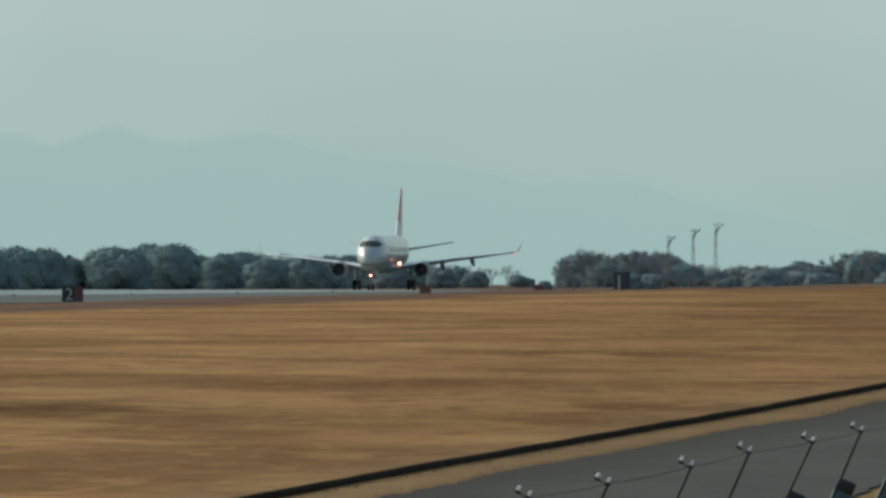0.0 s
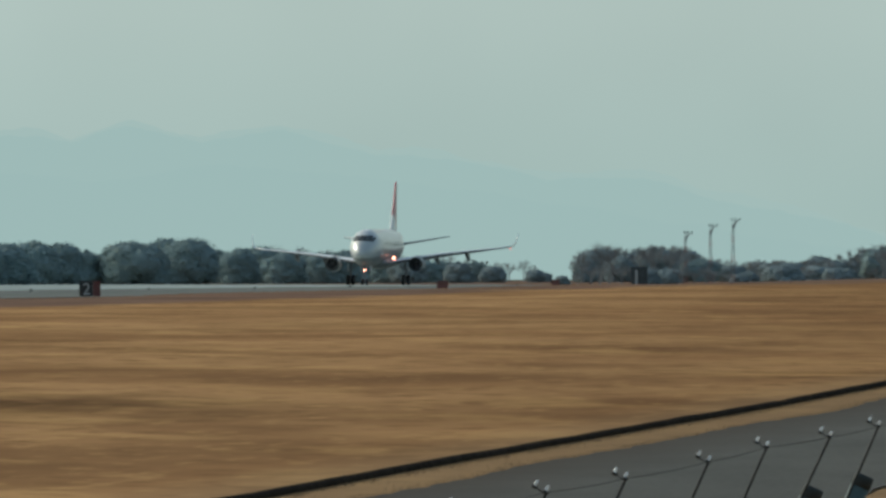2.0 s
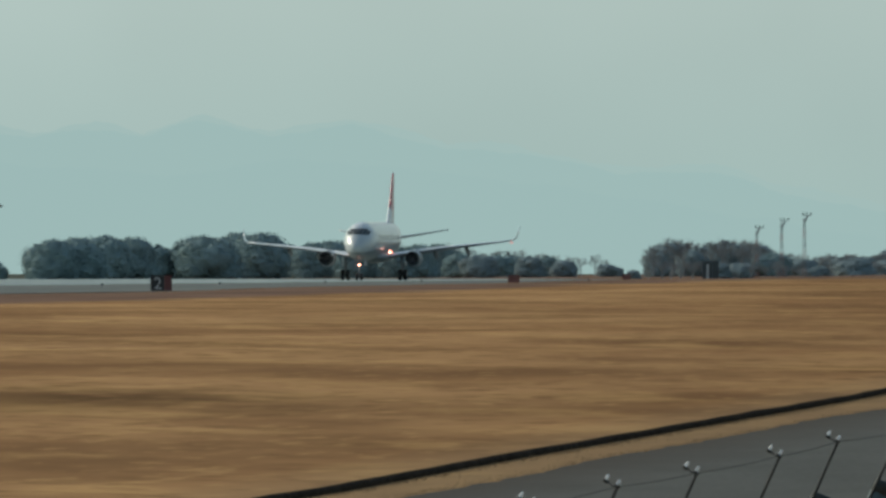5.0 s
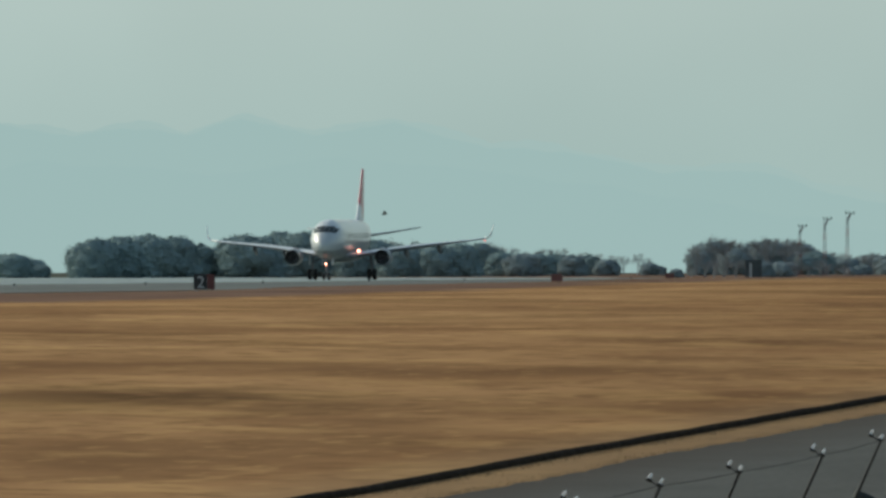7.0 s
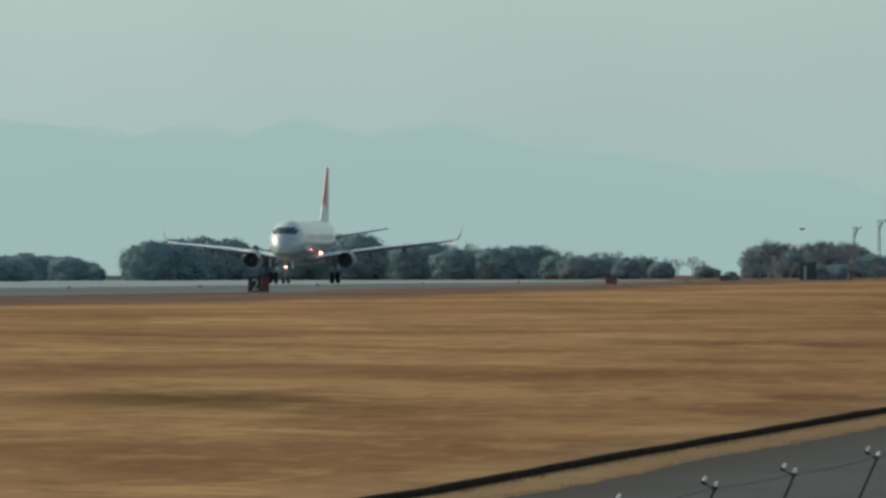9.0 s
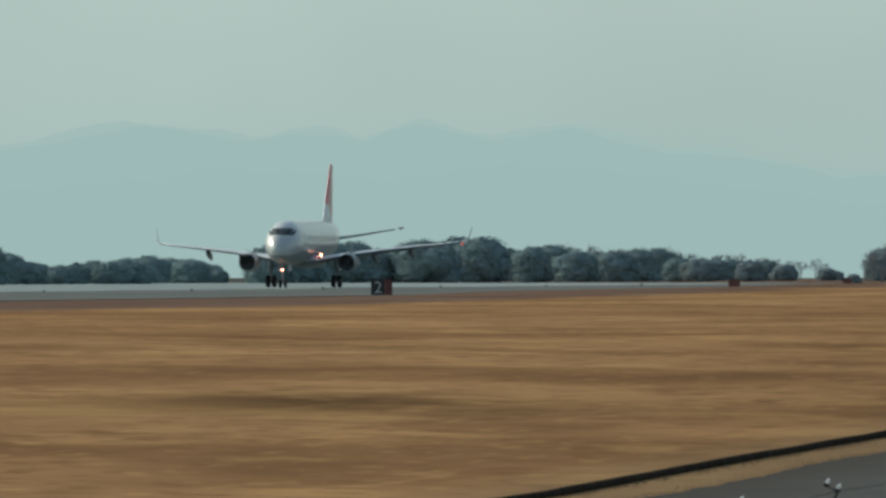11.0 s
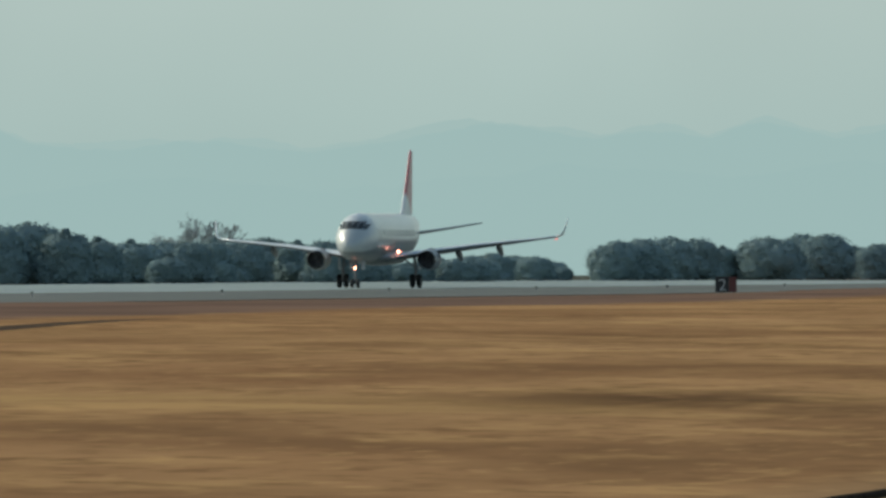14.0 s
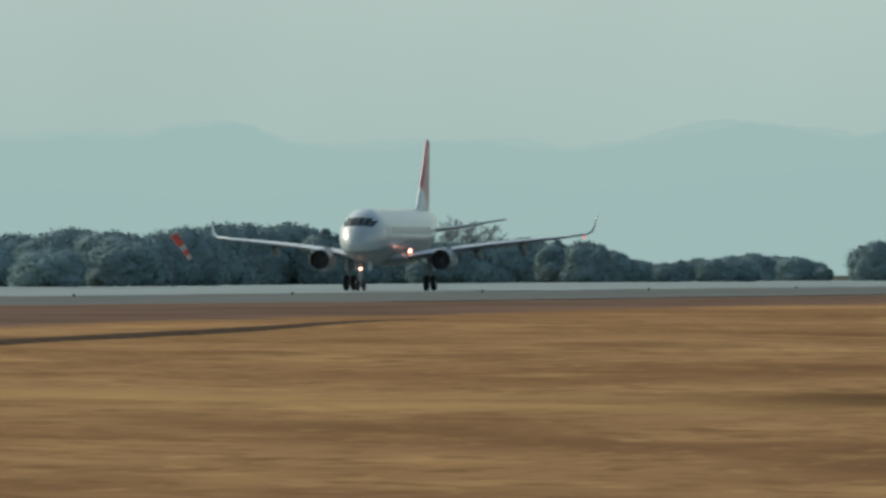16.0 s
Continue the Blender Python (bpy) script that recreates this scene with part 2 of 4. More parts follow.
def box(bm, x0, x1, y0, y1, z0, z1, bevel=0.0):
    g = bmesh.ops.create_cube(bm, size=1, matrix=Matrix.LocRotScale(((x0 + x1) / 2, (y0 + y1) / 2, (z0 + z1) / 2), None, (x1 - x0, y1 - y0, z1 - z0)))
    if bevel:
        edges = list({e for v in g["verts"] for e in v.link_edges})
        bmesh.ops.bevel(bm, geom=edges, offset=bevel, segments=2, affect="EDGES")
    return bm


def tube(bm, pts, radii, sides=8, cap=True):
    """A round bar through the points."""
    rings = []
    pts = [Vector(q) for q in pts]
    for i, q in enumerate(pts):
        d = (pts[min(i + 1, len(pts) - 1)] - pts[max(i - 1, 0)]).normalized()
        side = d.orthogonal().normalized() if i == 0 else (prev - d * prev.dot(d)).normalized()
        prev = side
        other = d.cross(side)
        r = radii[i] if isinstance(radii, (list, tuple)) else radii
        rings.append([bm.verts.new(q + (side * math.cos(a) + other * math.sin(a)) * r) for a in (2 * math.pi * k / sides for k in range(sides))])
    for a, c in zip(rings, rings[1:]):
        for k in range(sides):
            bm.faces.new((a[k], a[(k + 1) % sides], c[(k + 1) % sides], c[k]))
    if cap:
        bm.faces.new(rings[0][::-1])
        bm.faces.new(rings[-1])
    return bm


def loft(bm, rings, close=True, caps=(True, True)):
    vs = [[bm.verts.new(q) for q in ring] for ring in rings]
    k = len(vs[0])
    for a, c in zip(vs, vs[1:]):
        for i in range(k if close else k - 1):
            bm.faces.new((a[i], a[(i + 1) % k], c[(i + 1) % k], c[i]))
    if caps[0]:
        bm.faces.new(vs[0][::-1])
    if caps[1]:
        bm.faces.new(vs[-1])
    bmesh.ops.recalc_face_normals(bm, faces=bm.faces[:])
    return bm


# ---------------------------------------------------------------- terrain
def lerp(x, table):
    if x <= table[0][0]:
        return table[0][1]
    for (a, va), (c, vc) in zip(table, table[1:]):
        if x <= c:
            return va + (vc - va) * (x - a) / (c - a)
    return table[-1][1]


LOW = [(-200, -2.87), (0, -2.27), (60, -2.22), (150, -2.06), (236, -1.555), (259, -1.345), (316, -0.915), (346, -0.64), (480, -0.02), (650, 0.33), (1100, 0.68), (1500, 0.63)]
CREST = [(0, 0.08), (300, 0.21), (450, 0.31), (660, 0.35), (800, 0.67), (1060, 0.91), (1300, 1.03), (1600, 0.45), (2000, 0.0)]


def height(x, y):
    """Ground level: flat plateau by the runway, a long bank down to the perimeter road."""
    low, crest = lerp(y, LOW), lerp(y, CREST)
    if y > 2200 or y < -150:
        return -0.04 if y > 0 or x < -100 else low
    foot = lerp(y, [(560, -148.0), (730, -124.0)])
    steep = lerp(y, [(560, 1.0), (730, 0.0)])
    if x <= foot:
        return -0.04
    if x <= -92:
        w = (x - foot) / (-92 - foot)
        rise = steep * (1 - (1 - w) ** 2.2) + (1 - steep) * w * w * (3 - 2 * w)
        return -0.04 + (crest + 0.04) * rise
    if x <= -30:
        w = (-30 - x) / 62
        w = 0.75 * w + 0.25 * w * w * (3 - 2 * w)
        return low + (crest - low) * w
    if x <= -12:
        return low - 0.002 * (x + 30)
    w = min(1, (x + 12) / 12)
    bank = -1.22 + 0.0075 * min(max(y, 0), 200) - 0.45
    return low + (max(bank, low) - low) * w * w * (3 - 2 * w)


def sheet(name, xs, ys, mat, lift=0.0, zfun=height):
    bm = bmesh.new()
    rows = [[bm.verts.new((x, y, zfun(x, y) + lift)) for x in xs] for y in ys]
    for a, c in zip(rows, rows[1:]):
        for i in range(len(xs) - 1):
            bm.faces.new((a[i], a[i + 1], c[i + 1], c[i]))
    return link(name, bm, mat, smooth=True)


def steps(*spans):
    out = []
    for a, c, s in spans:
        k = max(1, round((c - a) / s))
        out += [a + (c - a) * i / k for i in range(k)]
    return out + [spans[-1][1]]


XS = steps((-6000, -600, 900), (-600, -210, 60), (-210, -150, 20), (-150, -60, 2.0), (-60, -12, 2.0), (-12, 4, 1.0), (4, 60, 8), (60, 6000, 990))
YS = steps((-6000, -150, 975), (-150, 60, 15), (60, 180, 10), (180, 700, 4), (700, 1300, 12), (1300, 2200, 60), (2200, 6000, 950))


def rolling(x, y):
    z = height(x, y)
    if -118 < x < -31 and 60 < y < 1400:
        fade = min(1, (x + 118) / 10, (-31 - x) / 4)
        z += fade * (0.10 * noise.noise((x * 0.06, y * 0.016, 3.1)) + 0.045 * noise.noise((x * 0.25, y * 0.05, 7.7)))
    return z


ground = tagged(sheet("ground", XS, YS, GRASS, zfun=rolling), "dry tan winter grass field sloping up to the runway", "ground", kind="structure")


def paved_sheet(name, mat, y0, y1, far, near, far_sway, near_sway, z):
    """A strip along the runway; its uneven edges imitate the wavering of a mirage."""
    bm = bmesh.new()
    rows = []
    for y in steps((y0, 450, 50), (450, y1, 2.5)):
        a = far + far_sway * (noise.noise((y * 0.05, 3, 0)) + 0.5 * noise.noise((y * 0.15, 4, 0)))
        c = near + near_sway * (noise.noise((y * 0.06, 8, 0)) + 0.5 * noise.noise((y * 0.17, 9, 0)))
        rows.append([bm.verts.new((x, y, z)) for x in (a, (a + c) / 2, c)])
    for a, c in zip(rows, rows[1:]):
        for k in range(2):
            bm.faces.new((a[k], a[k + 1], c[k + 1], c[k]))
    return link(name, bm, mat, smooth=True)


# Pale strip paints the mirage of the sky on and past the runway.
runway = tagged(paved_sheet("runway", GLARE_CONCRETE, -400, 1510, -228, -168, 9.0, 4.5, 0.0), "concrete runway painted pale for the sky's mirage on it", "runway", kind="structure")
# Near part of the runway, left out of the glare, and its shoulder.
runway_shoulder = tagged(sheet("runway_shoulder", [-176, -153, -130], steps((-400, 1510, 100)), SHOULDER, 0.0, lambda x, y: -0.01), "darker grey near side of the runway with its asphalt shoulder", "shoulder", kind="structure")


def road_sheet():
    """The road with an uneven edge against the grass."""
    bm = bmesh.new()
    rows = []
    for y in steps((-100, 180, 10), (180, 700, 1.0)):
        far = -28.35 + 0.35 * noise.noise((y * 0.06, 1, 0)) + 0.16 * noise.noise((y * 0.5, 2, 0))
        near = -21.4 + 0.3 * noise.noise((y * 0.07, 5, 0)) + 0.12 * noise.noise((y * 0.5, 6, 0))
        rows.append([bm.verts.new((x, y, height(x, y) + 0.03)) for x in (far, far + 2, near - 2, near)])
    for a, c in zip(rows, rows[1:]):
        for k in range(3):
            bm.faces.new((a[k], a[k + 1], c[k + 1], c[k]))
    return link("road", bm, ASPHALT, smooth=True)


road = tagged(road_sheet(), "grey asphalt perimeter road below the grass bank", "road", kind="structure")


# ---------------------------------------------------------------- kerb pipe along the road
def roadside_pipe():
    bm = bmesh.new()
    pts = []
    for i in range(150):
        y = 170 + 3.2 * i
        pts.append((-30 + 0.05 * noise.noise((0, y * 0.11, 2)), y, height(-30, y) + 0.035 + 0.025 * noise.noise((4, y * 0.2, 2))))
    tube(bm, pts, 0.08, 10)
    return tagged(link("drain_pipe", bm, BLACK, smooth=True), "long black drain pipe lying in the grass along the road", "pipe")


roadside_pipe()

# ---------------------------------------------------------------- mountains
RIDGE = [(-2600, 150), (-2100, 190), (-1745, 216), (-1495, 221), (-1345, 246), (-1295, 236), (-1225, 199), (-1045, 196), (-895, 211), (-745, 188),
         (-645, 204), (-545, 224), (-445, 239), (-345, 233), (-228, 215), (-158, 226), (-91, 231), (-31, 211), (69, 247), (139, 231), (199, 219),
         (339, 238), (439, 216), (509, 196), (589, 194), (739, 166), (819, 150), (919, 161), (979, 156), (1079, 126), (1207, 98), (1291, 78), (1439, 38), (1700, 10), (2600, 5)]
FRONT = [(-2600, 60), (-1700, 130), (-1300, 105), (-1000, 150), (-700, 120), (-300, 165), (0, 150), (250, 180), (500, 150), (750, 120), (1000, 80), (1250, 40), (1500, 8), (2600, 2)]


def ridge(table, dist, mat, rough, seed):
    """A far range: a wall of slopes with an uneven crest."""
    bm = bmesh.new()
    crest, foot, back = [], [], []
    u = table[0][0]
    while u <= table[-1][0]:
        v = lerp(u, table) + rough * noise.noise((u * 0.012, seed, 0)) + rough * 0.4 * noise.noise((u * 0.05, seed, 4))
        z = EYE.z + max(1.0, v) * dist / FOCAL
        crest.append(bm.verts.new(spot(u, dist, z)))
        foot.append(bm.verts.new(spot(u, dist - 60, -1.0)))
        back.append(bm.verts.new(spot(u, dist + 60, -1.0)))
        u += 12
    for a, c in ((foot, crest), (crest, back)):
        for i in range(len(a) - 1):
            bm.faces.new((a[i], a[i + 1], c[i + 1], c[i]))
    return link("backdrop", bm, mat, smooth=True)


# Glowing colours stand in for the haze over the far land.
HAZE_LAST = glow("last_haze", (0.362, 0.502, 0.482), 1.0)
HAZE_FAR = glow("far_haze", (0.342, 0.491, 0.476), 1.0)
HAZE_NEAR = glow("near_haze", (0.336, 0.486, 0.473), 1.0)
# Higher, paler copy of the range; softens its crest into the painted haze.
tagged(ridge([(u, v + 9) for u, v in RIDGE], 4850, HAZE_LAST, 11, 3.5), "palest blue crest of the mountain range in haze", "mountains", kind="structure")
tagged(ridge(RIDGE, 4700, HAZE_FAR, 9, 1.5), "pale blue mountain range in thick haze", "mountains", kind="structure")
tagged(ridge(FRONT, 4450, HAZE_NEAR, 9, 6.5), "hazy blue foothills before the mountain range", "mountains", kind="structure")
# Added glowing strip in haze colour; hides the ground behind the trees.
tagged(ridge([(-2600, 7), (-1000, 5), (0, 6), (900, 4), (2600, 6)], 2080, HAZE_NEAR, 3, 9.5), "added low haze-coloured strip hiding the far ground beyond the trees", "hills", kind="structure")


# ---------------------------------------------------------------- trees
def leaf_clump(verts, faces, centre, size, rng, out):
    """A leafy spray: an uneven five-sided leaf mass facing roughly outwards."""
    nrm = (out + Vector((rng.gauss(0, 0.45), rng.gauss(0, 0.45), rng.gauss(0, 0.45)))).normalized()
    a = nrm.orthogonal().normalized()
    a.rotate(Matrix.Rotation(rng.uniform(0, 6.3), 3, nrm))
    c = nrm.cross(a)
    k = len(verts)
    for i in range(5):
        w = 2 * math.pi * i / 5
        verts.append(centre + (a * math.cos(w) + c * math.sin(w)) * size * rng.uniform(0.55, 1.25) + nrm * size * rng.uniform(-0.16, 0.16))
    faces.append((k, k + 1, k + 2, k + 3, k + 4))


def blob():
    bm = bmesh.new()
    bmesh.ops.create_icosphere(bm, subdivisions=3, radius=1.0)
    out = [v.co.copy() for v in bm.verts], [tuple(v.index for v in f.verts) for f in bm.faces]
    bm.free()
    return out


BLOB_V, BLOB_F = blob()


def evergreen(seed, tall, wide, conic=0.0, leaf=None):
    """A broad evergreen tree: trunk with limbs, and a domed crown of many leaf sprays round its lobes."""
    rng = random.Random(seed)
    tree = new("tree")
    bm = bmesh.new()
    lean = rng.uniform(-0.2, 0.2)
    tube(bm, [(0, 0, -0.3), (lean * 0.3, 0, tall * 0.3), (lean, 0.1, tall * 0.62), (lean * 1.3, 0, tall * 0.9)], [tall * 0.035, tall * 0.028, tall * 0.016, tall * 0.005], 7)
    lobes = []
    count = 19
    for k in range(count):
        z = 0.10 + 0.62 * (k + rng.uniform(0, 1)) / count
        a = k * 2.4 + rng.uniform(-0.3, 0.3)
        dome = math.sqrt(max(0.05, 1 - (max(0.0, z - 0.32) / 0.62) ** 2)) * (1 - conic * z)
        r = wide * 0.25 * dome * rng.uniform(0.65, 1.15)
        tip = Vector((lean * z + math.cos(a) * r, math.sin(a) * r, z * tall))
        lobes.append((tip, wide * rng.uniform(0.24, 0.33) * (1 - 0.6 * conic * z)))
        if k % 2 == 0:
            tube(bm, [(lean * 0.5, 0, max(0.1, z - 0.2) * tall), tip * 0.6 + Vector((0, 0, z * tall * 0.35)), tip], [tall * 0.014, tall * 0.009, tall * 0.003], 5)
    lobes.append((Vector((lean, 0, tall * 0.80)), wide * 0.18 * (1 - 0.5 * conic)))
    if conic:
        lobes.append((Vector((lean, 0, tall * 0.94)), wide * 0.07))
    part("trunk", bm, BARK, tree)
    verts, faces = [], []
    for centre, r in lobes:
        # dense inner foliage of the lobe
        base = len(verts)
        for d in BLOB_V:
            swell = 0.90 + 0.20 * noise.noise(d * 2.3 + centre) + 0.10 * noise.noise(d * 6.0 + centre)
            q = centre + Vector((d.x, d.y, d.z * 0.9)) * r * swell
            q.z = max(q.z, 0.05)
            verts.append(q)
        faces += [tuple(base + i for i in tri) for tri in BLOB_F]
        # loose sprays over it
        for _ in range(int(200 + 90 * r)):
            d = Vector((rng.gauss(0, 1), rng.gauss(0, 1), rng.gauss(0, 1))).normalized() * r * (0.90 + 0.27 * rng.random() ** 1.5)
            d.z *= 0.9
            q = centre + d
            if q.z > 0.1:
                leaf_clump(verts, faces, q, rng.uniform(0.10, 0.24), rng, d.normalized())
    me = bpy.data.meshes.new("crown")
    me.from_pydata([tuple(q) for q in verts], [], faces)
    me.materials.append(leaf or LEAF)
    crown = new("crown", me)
    crown.parent = tree
    return tree


def bare_tree(seed, tall, wide):
    """A leafless tree: forking limbs and fine twigs."""
    rng = random.Random(seed)
    tree = new("tree")
    bm, tw = bmesh.new(), bmesh.new()
    tube(bm, [(0, 0, -0.3), (0.05, 0, tall * 0.25), (0.0, 0.1, tall * 0.5)], [tall * 0.03, tall * 0.024, tall * 0.016], 7)

    def fork(q, d, length, r, depth):
        end = q + d * length
        tube(bm if depth > 2 else tw, [q, q.lerp(end, 0.5) + Vector((rng.uniform(-.05, .05), 0, 0)) * length, end], [max(0.015, r), max(0.014, r * 0.8), max(0.012, r * 0.55)], 4 if depth < 3 else 6, False)
        if depth:
            for _ in range(3 if depth > 1 else 4):
                nd = (d + Vector((rng.gauss(0, 0.45), rng.gauss(0, 0.45), rng.gauss(0.12, 0.25)))).normalized()
                fork(q.lerp(end, rng.uniform(0.55, 1)), nd, length * rng.uniform(0.6, 0.8), r * 0.6, depth - 1)

    for k in range(5):
        a = k * 1.26 + rng.uniform(-.3, .3)
        fork(Vector((0, 0, tall * rng.uniform(0.28, 0.5))), Vector((math.cos(a) * 0.55 * wide / tall, math.sin(a) * 0.55 * wide / tall, 0.8)).normalized(), tall * 0.22, tall * 0.011, 4)
    part("trunk", bm, TWIG, tree)
    part("crown", tw, TWIG, tree)
    return tree


# height of the tree line above eye level along the belt, as seen from the eye
BELT = [(-1800, 32), (-1695, 47), (-1655, 37), (-1635, 51), (-1585, 62), (-1545, 49), (-1505, 54), (-1475, 47), (-1395, 58), (-1370, 68), (-1345, 53),
        (-1315, 62), (-1265, 65), (-1215, 60), (-1154, 46), (-1084, 36), (-984, 28), (-864, 34), (-740, 30), (-690, 26), (-635, -8), (-580, -8), (-524, -2),
        (-454, 2), (-414, 12), (-364, 6), (-324, 0), (-285, -12)]
BELT_B = [(-236, 5), (-219, 24), (-184, 33), (-124, 42), (-74, 44), (-34, 36), (10, 14), (40, 26), (79, 42), (139, 50), (184, 48), (215, 22), (255, 28), (290, 34),
          (330, 22), (380, 16), (439, 20), (479, 26), (509, 16), (569, 8), (609, 10), (679, 6), (730, -4)]
BELT_C = [(775, -16), (799, -8), (815, -18)]
BELT_D = [(850, -8), (879, 22), (909, 36), (939, 20), (979, 28), (1019, 36), (1049, 26), (1089, 8), (1139, 0), (1207, 4), (1251, 6), (1291, 12), (1341, 10), (1371, 28), (1395, 34), (1439, 30), (1520, 34)]


def far_of(u):
    """Distance of the belt of trees at that bearing."""
    return lerp(u, [(-1800, 1150), (-285, 1500), (730, 1720), (1520, 1900)])


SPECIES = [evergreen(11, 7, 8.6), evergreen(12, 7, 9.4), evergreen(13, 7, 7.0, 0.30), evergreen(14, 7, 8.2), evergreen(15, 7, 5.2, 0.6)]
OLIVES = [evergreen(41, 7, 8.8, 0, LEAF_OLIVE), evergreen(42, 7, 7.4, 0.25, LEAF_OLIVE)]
# These wear the leaf colour with more haze painted in.
PALES = [evergreen(31, 7, 8.2, 0, LEAF_HAZIER), evergreen(32, 7, 7.0, 0.2, LEAF_HAZIER), evergreen(33, 7, 9.0, 0, LEAF_HAZIER)]
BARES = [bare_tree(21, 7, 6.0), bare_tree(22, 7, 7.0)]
TREE_LABELS = ["dark round evergreen tree in the belt beyond the runway", "broad dark evergreen tree standing beyond the runway",
               "dark pointed evergreen tree beyond the runway"]


def plant(proto, u, dist, top, label, wide=1.0, group="belt of trees"):
    """Set a copy of a tree so that its top stands top steps above eye level."""
    tall = EYE.z + top * dist / FOCAL
    s = max(0.6, tall) / (7.7 if proto not in BARES else 7.0)
    p = spot(u, dist, -0.05)
    m = Matrix.Translation(p) @ Matrix.Rotation(rng_t.uniform(0, 6.28), 4, "Z") @ Matrix.Diagonal((s * wide, s * wide, s, 1))
    ob = copy_thing(proto, m)
    ob.matrix_basis = m
    return tagged(ob, label, "tree", group)


rng_t = random.Random(5)
for belt, inset, outset in ((BELT, 16, 16), (BELT_B, 44, 4), (BELT_C, 14, 4), (BELT_D, 26, 0)):
    u = belt[0][0] + inset
    while u < belt[-1][0] - outset:
        d = far_of(u) + rng_t.uniform(-30, 30)
        k = rng_t.choice([0, 1, 2, 3, 0, 1, 3])
        top = lerp(u, belt) + (15 if u < -600 else 10 if u < 500 else 6) + rng_t.uniform(-5, 1)
        tall = EYE.z + top * d / FOCAL
        wide = rng_t.uniform(1.0, 1.3) if tall > 3.0 else 1.4
        if u > 840 and rng_t.random() < 0.5:
            plant(BARES[rng_t.choice([0, 1])], u + rng_t.uniform(-10, 10), d - 12, top + 3, "leafless brownish winter tree with fine twigs", 1.15)
        # Farther right, more trees take the leaf colour with thicker painted haze.
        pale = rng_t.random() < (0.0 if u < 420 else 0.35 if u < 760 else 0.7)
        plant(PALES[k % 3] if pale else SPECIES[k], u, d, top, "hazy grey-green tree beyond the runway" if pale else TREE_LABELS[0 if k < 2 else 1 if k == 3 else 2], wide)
        # a lower second row in front closes the gaps under the crowns
        if u < 200 and rng_t.random() < (0.4 if u < -1250 else 0.12):
            olive = u < -1250 and rng_t.random() < 0.5
            plant(PALES[rng_t.choice([0, 2])] if pale else OLIVES[rng_t.choice([0, 1])] if olive else SPECIES[rng_t.choice([0, 1, 3])], u + rng_t.uniform(8, 24), d - 14, min(top - 9, lerp(u, belt) * rng_t.uniform(0.3, 0.95) - 5), "olive-green shrub beneath the tree belt" if olive else "low evergreen shrub beneath the tree belt", 1.5)
        u += max(20, tall * 0.50 * wide * FOCAL / d)
# rough scrub beyond the end of the runway
u = 836
while u < 1560:
    plant(BARES[rng_t.choice([0, 1])] if rng_t.random() < 0.6 else PALES[rng_t.choice([0, 1, 2])], u, 1540 + rng_t.uniform(0, 60), rng_t.uniform(-18, 4), "low rough scrub bush past the runway end", 1.7, "scrub bushes")
    u += rng_t.uniform(15, 27)
for u, top in ((-221, 34), (-1372, 72)):
    plant(SPECIES[4], u, far_of(u) - 10, top, TREE_LABELS[2])
for u, top in ((-1436, 66), (-925, 82), (-890, 74), (-960, 66), (-1005, 50), (-840, 44), (-1255, 70), (-1180, 62), (-1110, 48), (915, 42), (880, 30), (950, 32), (1000, 38), (1030, 40), (1075, 22), (262, 30), (300, 36), (335, 24), (375, 26), (440, 28), (520, 22), (590, 18), (860, 8), (1120, 12), (1170, 8), (1230, 12), (1290, 18), (1360, 34)):
    plant(BARES[rng_t.choice([0, 1])], u, far_of(u) + 30, top, "leafless brownish winter tree with fine twigs", 1.1)
# a thin leafless wood stands over the low growth
u = 318
while u < 800:
    plant(BARES[rng_t.choice([0, 1])], u, far_of(u) + rng_t.uniform(34, 60), lerp(u, [(318, 34), (480, 30), (620, 20), (800, 8)]) + rng_t.uniform(-9, 3), "leafless brownish winter tree with fine twigs", rng_t.uniform(0.9, 1.2))
    u += rng_t.uniform(16, 30)
u = 868
while u < 1420:
    plant(BARES[rng_t.choice([0, 1])], u, far_of(u) + rng_t.uniform(-30, 40), lerp(u, [(868, 26), (915, 40), (1030, 38), (1100, 22), (1200, 10), (1300, 14), (1380, 34), (1420, 34)]) + rng_t.uniform(-8, 3), "leafless brownish winter tree with fine twigs", rng_t.uniform(0.9, 1.2))
    u += rng_t.uniform(17, 30)
for proto in SPECIES + BARES + PALES + OLIVES:
    for o in list(proto.children_recursive) + [proto]:
        bpy.data.objects.remove(o)


# ---------------------------------------------------------------- airliner: nose towards -y, nose wheels at its origin
WHITE = material("white_aircraft_paint", (0.47, 0.49, 0.49), (0.57, 0.585, 0.58), 0.30, scale=0.35, fine=2.5, stretch=(1, 0.4, 1), coat=0.6)
GREY = material("grey_aircraft_paint", (0.30, 0.32, 0.335), (0.40, 0.42, 0.43), 0.35, scale=0.4, fine=3)
BARE = material("polished_metal", (0.40, 0.41, 0.42), (0.50, 0.51, 0.52), 0.25, metal=1.0, scale=1.5)
STEEL = material("gear_steel", (0.18, 0.18, 0.19), (0.30, 0.30, 0.31), 0.5, metal=0.3, scale=2)
# Wing greys hold the light: brighter for the sunlit top, darker below.
WING_LIT = material("sunlit_wing_grey", (0.56, 0.58, 0.59), (0.66, 0.68, 0.69), 0.3, scale=0.4, fine=3, coat=0.3)
UNDER_SHADE = material("shaded_underwing_grey", (0.105, 0.118, 0.128), (0.15, 0.163, 0.172), 0.45, scale=0.4, fine=3)
